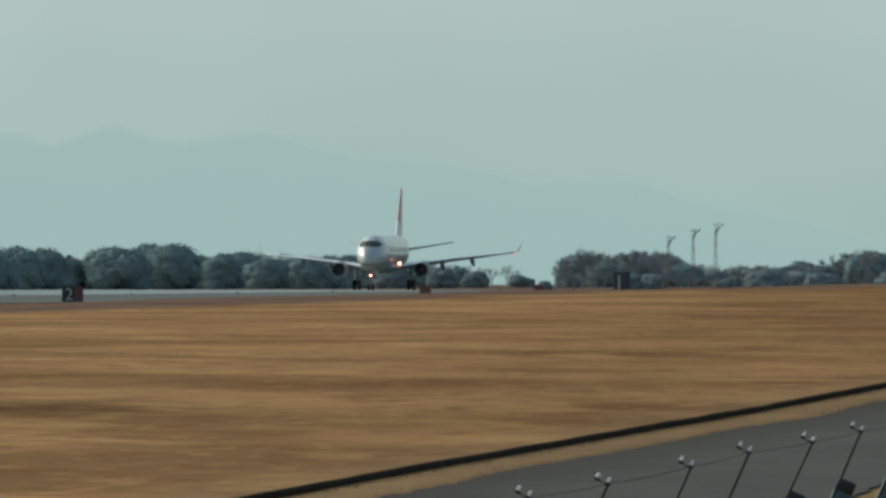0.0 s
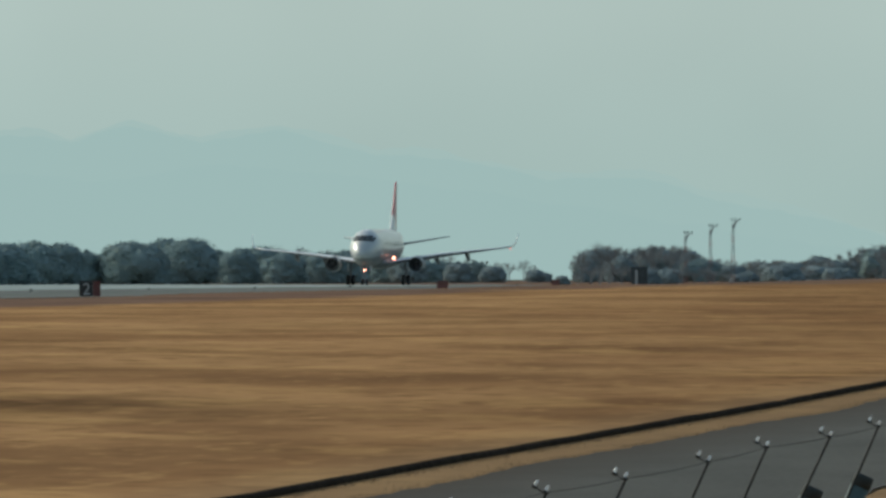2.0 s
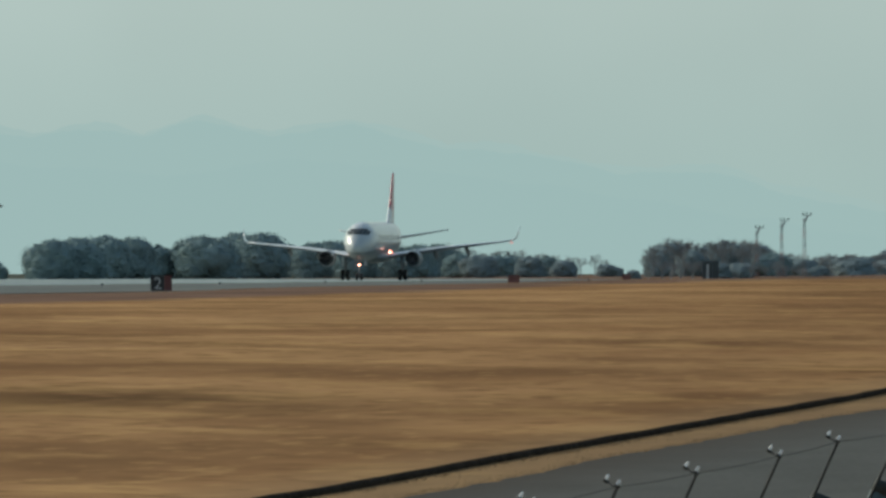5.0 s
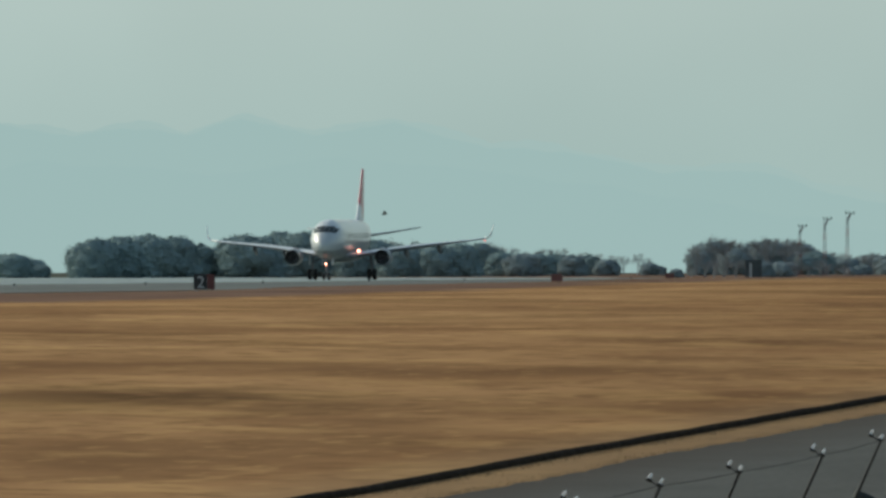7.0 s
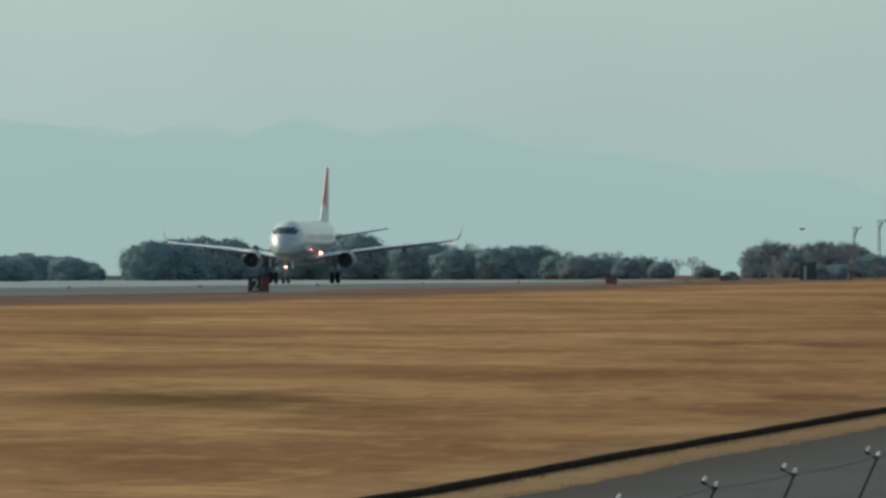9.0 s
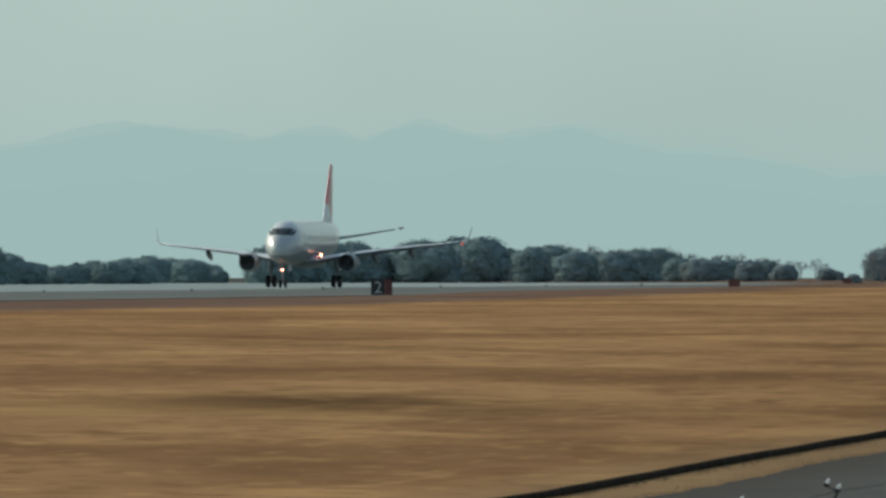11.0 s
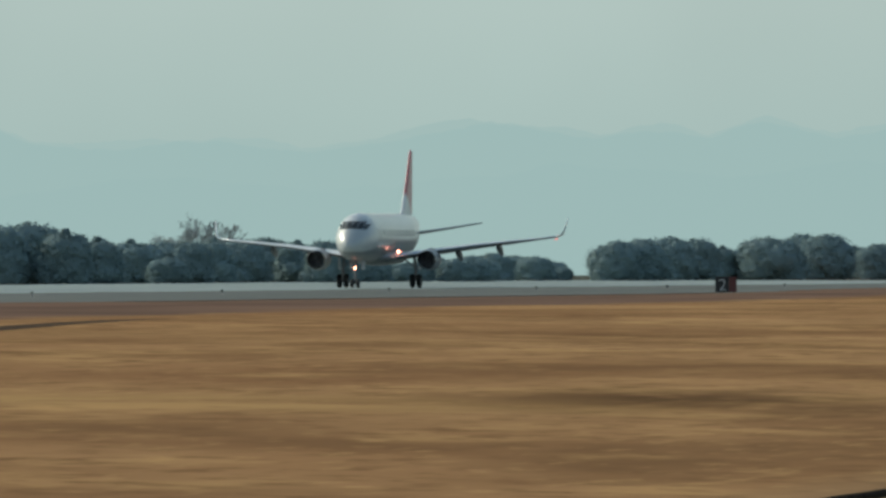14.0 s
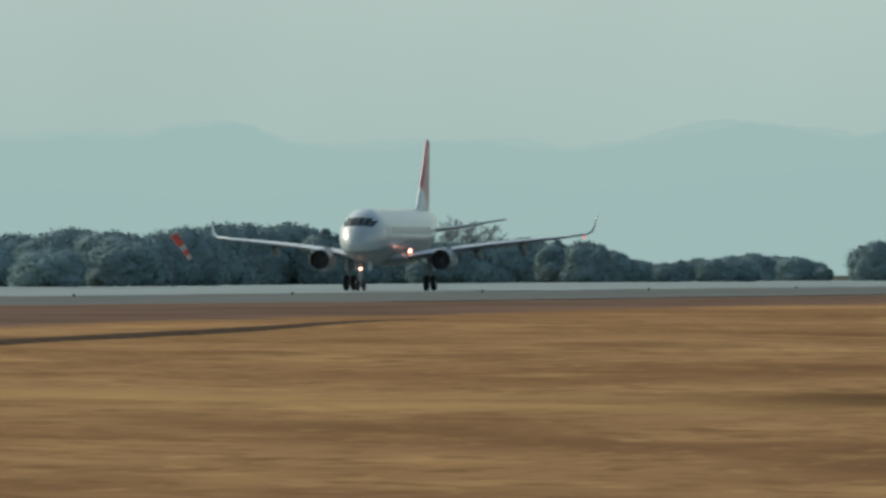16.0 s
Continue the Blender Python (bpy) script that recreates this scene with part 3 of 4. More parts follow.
# Belly and cowlings have their shade put into this grey.
SHADE_GREY = material("shaded_belly_and_cowl", (0.20, 0.215, 0.22), (0.27, 0.285, 0.29), 0.4, scale=0.4, fine=3)
GLASS = material("dark_cockpit_glass", (0.045, 0.055, 0.06), (0.07, 0.08, 0.085), 0.10, scale=2)
DARK = material("dark_inlet", (0.012, 0.013, 0.016), (0.03, 0.03, 0.035), 0.5, scale=3)
TYRE = material("tyre_rubber", (0.012, 0.012, 0.013), (0.025, 0.025, 0.026), 0.8, scale=4)
WINGLET = material("clean_white_paint", (0.72, 0.76, 0.76), (0.80, 0.83, 0.83), 0.3, scale=0.5)
LAMP = glow("landing_light", (1.0, 0.34, 0.22), 13.0)
LAMP_SMALL = glow("taxi_light", (1.0, 0.40, 0.26), 10.0)
NAV_RED = glow("red_position_light", (1.0, 0.12, 0.08), 1.3)


def fin_paint():
    """Red tail over white, with a slanting edge that follows the fin."""
    m = material("red_tail_paint", (0.40, 0.028, 0.06), (0.48, 0.04, 0.075), 0.35, scale=0.6, coat=0.4)
    n, l = m.node_tree.nodes, m.node_tree.links
    b = n["Principled BSDF"]
    red = b.inputs["Base Color"].links[0].from_socket
    tc = n.new("ShaderNodeTexCoord")
    dot = n.new("ShaderNodeVectorMath")
    dot.operation = "DOT_PRODUCT"
    dot.inputs[1].default_value = (0, 0.4, 0.917)
    l.new(tc.outputs["Object"], dot.inputs[0])
    r = n.new("ShaderNodeMapRange")
    r.inputs[1].default_value, r.inputs[2].default_value = 14.5, 14.95
    l.new(dot.outputs["Value"], r.inputs[0])
    x = n.new("ShaderNodeMix")
    x.data_type = "RGBA"
    l.new(r.outputs[0], x.inputs[0])
    x.inputs[6].default_value = (0.76, 0.76, 0.76, 1)
    l.new(red, x.inputs[7])
    l.new(x.outputs[2], b.inputs["Base Color"])
    return m


RED_FIN = fin_paint()
HULL = [(-2.60, 0.06, 2.42, 0.06), (-2.5, 0.30, 2.44, 0.28), (-2.2, 0.60, 2.50, 0.56), (-1.75, 0.88, 2.60, 0.86), (-1.2, 1.10, 2.71, 1.09), (-0.6, 1.27, 2.81, 1.30), (0.1, 1.40, 2.90, 1.50),
        (1.0, 1.49, 2.96, 1.64), (2.2, 1.505, 2.98, 1.675), (16.0, 1.505, 2.98, 1.675), (18.0, 1.46, 3.05, 1.60), (20.2, 1.29, 3.25, 1.38), (22.4, 1.00, 3.52, 1.08), (24.4, 0.68, 3.76, 0.80),
        (26.2, 0.36, 3.95, 0.48), (27.1, 0.18, 4.03, 0.27), (27.3, 0.10, 4.05, 0.16)]


def hull(y, turn, out=0.0):
    """A point of the fuselage skin: station y, angle from the top."""
    w, c, h = (lerp(y, [(s[0], s[k]) for s in HULL]) for k in (1, 2, 3))
    a = radians(turn)
    return Vector(((w + out) * math.sin(a), y, c + (h * (1 + 0.08 * max(0.0, math.cos(a))) + out) * math.cos(a)))


def skin_patch(name, y0, y1, t0, t1, mat, parent, label="", out=0.02, k=4, slant=0.0):
    """A pane or panel that follows the skin."""
    bm = bmesh.new()
    rows = [[bm.verts.new(hull(y0 + (y1 - y0) * i / k + slant * j / k, t0 + (t1 - t0) * j / k, out)) for j in range(k + 1)] for i in range(k + 1)]
    for a, c in zip(rows, rows[1:]):
        for j in range(k):
            bm.faces.new((a[j], a[j + 1], c[j + 1], c[j]))
    bmesh.ops.solidify(bm, geom=bm.faces[:], thickness=0.012)
    bmesh.ops.recalc_face_normals(bm, faces=bm.faces[:])
    return part(name, bm, mat, parent, label, True)


AIRFOIL = [(0.0, 0.0), (0.02, 0.30), (0.08, 0.62), (0.22, 0.96), (0.40, 1.0), (0.65, 0.70), (0.88, 0.25), (1.0, 0.03), (0.88, -0.12), (0.65, -0.40), (0.40, -0.68), (0.22, -0.70), (0.08, -0.48), (0.02, -0.25)]


def foil(x, le, te, z, thick, drop=0.0):
    """A wing section at span x, from leading to trailing edge; drop lowers the trailing edge."""
    return [Vector((x, le + (te - le) * a, z + b * thick * 0.5 - drop * max(0.0, a - 0.6) * 2.5)) for a, b in AIRFOIL]


def shade_under(bm):
    """Faces turned down take a darker grey that paints in the shade."""
    for f in bm.faces:
        f.material_index = int(f.normal.z < 0.05)


def wheel(name, x, y, z, r, w, parent):
    bm = bmesh.new()
    prof = [(-w / 2, r * 0.55), (-w / 2, r * 0.86), (-w * 0.36, r * 0.98), (0, r), (w * 0.36, r * 0.98), (w / 2, r * 0.86), (w / 2, r * 0.55)]
    loft(bm, [[Vector((x + px, y + math.cos(a) * pr, z + math.sin(a) * pr)) for a in (2 * math.pi * k / 20 for k in range(20))] for px, pr in prof], caps=(False, False))
    tyre = part(name, bm, TYRE, parent, "", True)
    bm = bmesh.new()
    loft(bm, [[Vector((x + px, y + math.cos(a) * pr, z + math.sin(a) * pr)) for a in (2 * math.pi * k / 14 for k in range(14))] for px, pr in ((-w * 0.42, r * 0.56), (-w * 0.3, r * 0.2), (w * 0.3, r * 0.2), (w * 0.42, r * 0.56))])
    part("hub", bm, STEEL, tyre)
    return tyre


def disc(centre, r, mat, name, parent, label="", depth=0.06):
    bm = bmesh.new()
    c = Vector(centre)
    loft(bm, [[c + Vector((math.cos(a) * rr, dy, math.sin(a) * rr)) for a in (2 * math.pi * k / 14 for k in range(14))] for dy, rr in ((depth, r), (0, r), (-depth * 0.7, r * 0.7))])
    return part(name, bm, mat, parent, label, True)


def ring_loft(x, z, prof, sides=28):
    bm = bmesh.new()
    loft(bm, [[Vector((x + math.cos(a) * r, y, z + math.sin(a) * r)) for a in (2 * math.pi * k / sides for k in range(sides))] for y, r in prof], caps=(False, False))
    return bm


def windscreen(name, t0, t1, z0, z1, parent, label, k=5):
    """A pane between two levels that follows the curve of the nose."""
    def at(turn, z):
        lo, hi = -2.6, 2.2
        for _ in range(24):
            mid = (lo + hi) / 2
            lo, hi = (mid, hi) if hull(mid, turn).z < z else (lo, mid)
        return hull(lo, turn, 0.02)

    bm = bmesh.new()
    rows = [[bm.verts.new(at(t0 + (t1 - t0) * j / k, z0 + (z1 - z0) * i / k)) for j in range(k + 1)] for i in range(k + 1)]
    for a, c in zip(rows, rows[1:]):
        for j in range(k):
            bm.faces.new((a[j], a[j + 1], c[j + 1], c[j]))
    bmesh.ops.solidify(bm, geom=bm.faces[:], thickness=0.012)
    bmesh.ops.recalc_face_normals(bm, faces=bm.faces[:])
    return part(name, bm, GLASS, parent, label, True)


def airliner():
    top = empty("airliner", pose(RUNWAY_X, 1478, 0), "white twin-jet airliner with a red tail fin rolling on the runway", "airplane")
    bm = bmesh.new()
    fine = []
    for (y0, *_), (y1, *_) in zip(HULL, HULL[1:]):
        k = 5 if y1 < 3 or y0 >= 16 else 14
        fine += [y0 + (y1 - y0) * i / k for i in range(k)]
    loft(bm, [[hull(y, t) for t in range(0, 360, 4)] for y in fine + [27.3]])
    # Skin below this line is coloured as shaded and reflecting the ground.
    for f in bm.faces:
        c = f.calc_center_median()
        f.material_index = int(c.z < lerp(c.y, [(-1.6, 2.05), (2.0, 2.40), (5.0, 2.45), (9.0, 2.85)]))
    body = part("fuselage", bm, [WHITE, SHADE_GREY], top, "glossy white fuselage, its underside painted in shade", True)
    for s in (-1, 1):
        windscreen("windscreen", s * 0.5, s * 20, 3.62, 4.16, body, "dark windscreen pane")
        windscreen("windscreen", s * 21, s * 37, 3.61, 4.14, body, "dark windscreen pane")
        windscreen("side_window", s * 38, s * 50, 3.58, 3.96, body, "dark cockpit side window")
        skin_patch("cabin_door", 1.55, 2.35, s * 62, s * 112, WHITE, body, "closed passenger door", 0.008)
        for k in range(19):
            y = 3.0 + 0.78 * k
            skin_patch("cabin_window", y, y + 0.40, s * 69, s * 86, GLASS, body, "", 0.008, 2)
    bm = bmesh.new()
    loft(bm, [[Vector((w * math.sin(radians(a)), y, 1.75 + h * math.cos(radians(a)))) for a in range(0, 360, 15)] for y, w, h in ((4.6, 0.3, 0.12), (5.6, 1.05, 0.36), (7.0, 1.60, 0.52), (10, 1.72, 0.58), (13, 1.62, 0.52), (15, 1.0, 0.3), (16.2, 0.3, 0.1))])
    part("belly_fairing", bm, SHADE_GREY, top, "", True)
    for s in (-1, 1):
        bm = bmesh.new()
        loft(bm, [foil(s * 1.0, 7.3, 13.4, 2.00, 0.66, 0.10), foil(s * 1.9, 8.1, 13.4, 2.12, 0.60, 0.16), foil(s * 3.92, 9.5, 13.5, 2.44, 0.46, 0.22), foil(s * 6.5, 10.95, 14.2, 2.78, 0.36, 0.20),
                  foil(s * 9.0, 12.35, 14.95, 3.03, 0.27, 0.14), foil(s * 11.0, 13.5, 15.5, 3.21, 0.21, 0.04), foil(s * 12.0, 14.2, 15.9, 3.34, 0.17)])
        shade_under(bm)
        wing = part("wing", bm, [WING_LIT, UNDER_SHADE], top, "swept grey wing, coloured sunlit on top and shaded below", True)
        bm = bmesh.new()
        tip = []
        for dx, le, te, z, lean in ((0, 14.2, 15.9, 3.34, 0.0), (0.25, 14.5, 15.95, 3.46, 0.35), (0.42, 14.95, 15.75, 3.72, 0.75), (0.52, 15.45, 15.95, 4.2, 0.95), (0.60, 15.95, 16.2, 4.62, 0.95)):
            tip.append([Vector((s * (12.0 + dx) - s * lean * b * 0.035, le + (te - le) * a, z + (1 - lean) * b * 0.08)) for a, b in AIRFOIL])
        loft(bm, tip)
        part("winglet", bm, WINGLET, wing, "upturned white winglet", True)
        for x in (5.3, 8.05):
            z, te = lerp(x, [(3.92, 2.44), (6.5, 2.78), (9.0, 3.07)]), lerp(x, [(3.92, 13.5), (6.5, 14.2), (9.0, 14.95)])
            bm = bmesh.new()
            loft(bm, [[Vector((s * x + 0.19 * r * math.cos(a), y, z - 0.26 - dz * 1.3 + 0.34 * r * math.sin(a))) for a in (2 * math.pi * k / 12 for k in range(12))] for y, r, dz in ((te - 2.3, 0.15, 0), (te - 1.6, 0.8, 0.05), (te - 0.6, 1.0, 0.16), (te + 0.3, 0.6, 0.36), (te + 0.7, 0.1, 0.46))])
            part("flap_fairing", bm, UNDER_SHADE, wing, "", True)
        # engine under the wing
        ex, ez = s * 3.92, 1.66
        bm = ring_loft(ex, ez, [(7.02, 0.755), (7.4, 0.79), (8.2, 0.81), (9.2, 0.78), (10.0, 0.68), (10.5, 0.58), (10.45, 0.52)])
        engine = part("engine", bm, SHADE_GREY, top, "engine cowling painted in shade, with a dark intake", True)
        part("intake_lip", ring_loft(ex, ez, [(7.16, 0.69), (7.03, 0.695), (6.94, 0.71), (6.91, 0.728), (6.94, 0.745), (7.03, 0.76)]), BARE, engine, "polished metal intake lip", True)
        part("intake_duct", ring_loft(ex, ez, [(7.15, 0.692), (7.9, 0.66)]), DARK, engine, "", True)
        bm = ring_loft(ex, ez, [(7.85, 0.665), (7.84, 0.2)])
        fan = part("fan", bm, DARK, engine, "dark fan disc")
        bm = bmesh.new()
        for k in range(22):
            a = 2 * math.pi * k / 22
            q = [Vector((math.cos(a + da) * r, y, math.sin(a + da) * r)) + Vector((ex, 0, ez)) for r, da, y in ((0.18, 0, 7.80), (0.64, 0.05, 7.76), (0.64, 0.2, 7.83), (0.18, 0.16, 7.84))]
            bm.faces.new([bm.verts.new(v) for v in q])
        part("fan_blades", bm, STEEL, engine)
        part("spinner", ring_loft(ex, ez, [(7.40, 0.01), (7.48, 0.07), (7.65, 0.15), (7.84, 0.20)], 16), STEEL, engine, "", True)
        part("exhaust", ring_loft(ex, ez, [(10.2, 0.44), (10.9, 0.38), (11.3, 0.30), (11.25, 0.25)]), STEEL, engine, "", True)
        bm = bmesh.new()
        loft(bm, [[Vector((ex + w * c, y, z)) for c, z in ((-1, z0), (1, z0), (1, z1), (-1, z1))] for y, w, z0, z1 in ((7.7, 0.06, 2.40, 2.52), (8.6, 0.16, 2.35, 2.66), (10.2, 0.18, 2.15, 2.60), (12.2, 0.06, 2.2, 2.45))])
        part("pylon", bm, GREY, engine)
        # tailplane
        bm = bmesh.new()
        loft(bm, [foil(s * 0.35, 22.0, 25.3, 3.70, 0.32), foil(s * 2.5, 23.25, 25.75, 4.03, 0.22), foil(s * 4.95, 24.65, 26.2, 4.42, 0.12)])
        shade_under(bm)
        part("tailplane", bm, [GREY, UNDER_SHADE], top, "", True)
        # main gear
        bm = bmesh.new()
        tube(bm, [(s * 2.45, 10.6, 2.1), (s * 2.6, 10.6, 1.1), (s * 2.6, 10.6, 0.45)], [0.13, 0.11, 0.09], 10)
        tube(bm, [(s * 1.5, 10.7, 1.9), (s * 2.58, 10.62, 1.15)], 0.06, 8)
        tube(bm, [(s * 2.6 - 0.3, 10.6, 0.48), (s * 2.6 + 0.3, 10.6, 0.48)], 0.06, 8)
        gear = part("main_gear", bm, STEEL, top, "dark steel undercarriage leg")
        wheel("main_wheel", s * 2.6 - 0.24, 10.6, 0.48, 0.48, 0.30, gear)
        wheel("main_wheel", s * 2.6 + 0.24, 10.6, 0.48, 0.48, 0.30, gear)
        bm = bmesh.new()
        box(bm, s * 2.86 - 0.02, s * 2.86 + 0.02, 10.2, 11.0, 0.95, 1.95, 0.01)
        part("gear_door", bm, GREY, gear)
        # lamps
        disc((s * 1.78, 7.86, 2.20), 0.10, LAMP, "landing_light", top, "lit orange-white landing light")
    disc((1.43, 4.6, 2.50), 0.025, LAMP_SMALL, "taxi_light", top, "lit orange taxi light")
    disc((12.02, 14.2, 3.44), 0.07, NAV_RED, "position_light", top, "red wingtip light")
    # fin and rudder
    bm = bmesh.new()

    def upright(z, le, te, thick):
        return [Vector((b * thick * 0.5, le + (te - le) * a, z)) for a, b in
                ((0, 0), (0.03, 0.45), (0.12, 0.8), (0.4, 1), (0.75, 0.6), (1, 0.25), (1, -0.25), (0.75, -0.6), (0.4, -1), (0.12, -0.8), (0.03, -0.45))]

    loft(bm, [upright(4.1, 17.2, 23.9, 0.24), upright(4.75, 19.2, 23.95, 0.36), upright(5.3, 20.6, 24.1, 0.33), upright(7.3, 22.4, 24.45, 0.25), upright(9.35, 24.0, 24.85, 0.17), upright(9.56, 24.3, 24.8, 0.10)])
    part("fin", bm, RED_FIN, top, "tall red fin, white at its foot", True)
    bm = bmesh.new()
    loft(bm, [[Vector((b * th, y, z)) for y, b in ((le, 1), (te, 0.15), (te, -0.15), (le, -1))] for z, le, te, th in ((4.55, 23.90, 25.0, 0.045), (7.3, 24.40, 25.2, 0.033), (9.42, 24.80, 25.3, 0.022))])
    part("rudder", bm, RED_FIN, top, "red rudder")
    # nose gear
    bm = bmesh.new()
    tube(bm, [(0, 0.12, 1.75), (0, 0.03, 0.9), (0, 0, 0.32)], [0.10, 0.085, 0.07], 10)
    tube(bm, [(0, 1.2, 1.6), (0, 0.1, 0.95)], 0.05, 8)
    tube(bm, [(-0.24, 0, 0.31), (0.24, 0, 0.31)], 0.05, 8)
    gear = part("nose_gear", bm, STEEL, top, "steel nose leg")
    for s in (-1, 1):
        wheel("nose_wheel", s * 0.21, 0, 0.31, 0.31, 0.20, gear)
        bm = bmesh.new()
        box(bm, s * 0.42 - 0.015, s * 0.42 + 0.015, 0.2, 1.7, 0.95, 1.62, 0.01)
        part("gear_door", bm, GREY, gear)
    disc((0, -0.16, 1.05), 0.08, LAMP_SMALL, "taxi_light", gear, "lit orange nose light")
    # the airframe rides high on its legs
    for o in top.children:
        if o.name.split(".")[0] == "engine":
            s = 1 if o.data.vertices[0].co.x > 0 else -1
            slim = Matrix.Translation((s * 3.92, 0, 1.84)) @ Matrix.Diagonal((0.89, 1, 0.89, 1)) @ Matrix.Translation((-s * 3.92, 0, -1.66))
            for q in (o, *[c for c in o.children if not c.name.startswith("pylon")]):
                q.data.transform(slim)
    lift = {"fuselage": 0.47, "belly_fairing": 0.36, "wing": 0.07, "engine": 0.12, "tailplane": 0.08, "fin": 0.20, "rudder": 0.20, "landing_light": 0.33, "taxi_light": 0.33, "position_light": -0.03}
    # a light cross wind lifts the +x wing, and the wings flex
    for o in top.children:
        if o.name.split(".")[0] in ("wing", "tailplane"):
            for q in (o, *o.children):
                for v in q.data.vertices:
                    v.co.z += 0.016 * max(0.0, v.co.x - 1.2)
    for o in top.children:
        rise = lift.get(o.name.split(".")[0], 0.0)
        for q in (o, *o.children):
            key = q.name.split(".")[0]
            if key in ("main_gear", "nose_gear"):
                for v in q.data.vertices:
                    v.co.z += 0.30 if v.co.z > 0.7 else 0.0
            elif key not in ("main_wheel", "nose_wheel", "hub"):
                q.data.transform(Matrix.Translation((0, 0, rise or 0.33)))
    return top


plane = airliner()


# ---------------------------------------------------------------- fence along the road
PIPE = material("weathered_post_steel", (0.045, 0.075, 0.075), (0.080, 0.115, 0.115), 0.55, metal=0.2, scale=6, fine=40, rand=0.1)
# Dark lamp heads; on fence posts it paints the pipe's shaded top end.
DARK_END = material("dark_end", (0.02, 0.026, 0.028), (0.04, 0.048, 0.05), 0.7, scale=8, spec=0.2)
ROD = material("dark_rod", (0.012, 0.013, 0.013), (0.03, 0.03, 0.03), 0.7, metal=0.2, scale=20)
PORCELAIN = material("white_insulator", (0.78, 0.80, 0.80), (0.88, 0.89, 0.89), 0.15, scale=20, coat=0.5)
WIRE = material("dark_wire", (0.012, 0.014, 0.014), (0.03, 0.03, 0.03), 0.8, scale=30, spec=0.1)


def insulator(centre, tilt, parent):
    bm = bmesh.new()
    prof = [(-0.013, 0.003), (-0.012, 0.011), (-0.004, 0.0125), (-0.002, 0.008), (0.003, 0.0075), (0.006, 0.010), (0.016, 0.004), (0.018, 0.001)]
    loft(bm, [[Vector((math.cos(a) * r * 0.56, math.sin(a) * r * 0.56, z * 0.66)) for a in (2 * math.pi * k / 12 for k in range(12))] for z, r in prof])
    place = Matrix.Translation(centre) @ Matrix.Rotation(tilt, 4, "Y")
    bm.transform(place)
    body = part("insulator", bm, PORCELAIN, parent, "white porcelain insulator", True)
    # Added dark ring paints the shade on the porcelain's underside.
    bm = bmesh.new()
    tube(bm, [(0.001, 0, -0.0125), (0.001, 0, -0.009), (0.001, 0, -0.003)], [0.006, 0.0092, 0.0086], 12)
    bm.transform(place)
    part("collar", bm, ROD, body, "dark ring for the insulator's shaded underside", True)


def fence_post():
    """A leaning steel pipe, its top end coloured dark as shaded; a thin rod on its side carries two insulators.
    Origin: the rod's tip.
    """
    post = new("fence_post")
    lean = Vector((0.40, 0.05, 0.92)).normalized()
    end_at = Vector((-0.054, 0.02, -0.172))
    bm = bmesh.new()
    foot = end_at - lean * 0.75
    tube(bm, [foot + Vector((0, 0, -1.9)), foot, foot + lean * 0.06, end_at], 0.033, 14)
    part("pipe", bm, PIPE, post, "", True)
    # Short dark piece puts shade on the pipe's upper end.
    bm = bmesh.new()
    tube(bm, [end_at - lean * 0.030, end_at, end_at + lean * 0.008, end_at + lean * 0.011], [0.0345, 0.0345, 0.033, 0.028], 14)
    part("cap", bm, DARK_END, post, "dark shaded top end of the pipe", True)
    bm = bmesh.new()
    tube(bm, [Vector((-0.225, -0.02, -0.55)), Vector((-0.135, -0.01, -0.30)), Vector((0, 0, 0.001))], [0.0046, 0.0046, 0.0042], 8)
    tube(bm, [Vector((-0.15, -0.01, -0.34)), Vector((-0.10, 0.02, -0.33))], 0.006, 6)
    tube(bm, [Vector((0, 0, -0.008)), Vector((-0.027, 0.0, 0.012))], 0.0016, 6)
    part("rod", bm, ROD, post, "thin dark rod")
    insulator(Vector((0.001, 0, 0.008)), radians(28), post)
    insulator(Vector((-0.029, 0.0, 0.022)), radians(28), post)
    return post


tagged(fence_post(), "leaning steel fence post with two white insulators", "fence post", "perimeter fence posts")
post0 = bpy.data.objects["fence_post"]
TIPS = [(806, 403), (946, 379), (1093, 349), (1196, 323), (1308, 305), (1394, 286)]
places = []
for u, v in TIPS:
    a = bearing(u)
    dist = 4.6 / math.sin(a)
    places.append(Vector((-4.597, dist * math.cos(a), EYE.z - v * dist / FOCAL)))
for k in range(1, 4):
    places.insert(0, places[0] + Vector((0, -2.0, -0.018)))
for k in range(1, 8):
    places.append(places[-1] + Vector((0, 2.0, 0.014)))
post0.matrix_basis = Matrix.Translation(places[0])
for q in places[1:]:
    copy_thing(post0, Matrix.Translation(q) @ Matrix.Rotation(random.uniform(-0.03, 0.03), 4, "Y"))
for dx, dz, name in ((0.0, 0.0, "fence_wire"),):
    bm = bmesh.new()
    pts = []
    for a, c in zip(places, places[1:]):
        for k in range(4):
            w = k / 4
            pts.append(a.lerp(c, w) + Vector((dx, 0, dz - 0.004 * 4 * w * (1 - w))))
    tube(bm, pts + [places[-1] + Vector((dx, 0, dz))], 0.0011, 5)
    tagged(link(name, bm, WIRE), "thin grey wire strung between the fence posts", "wire", "fence wires")

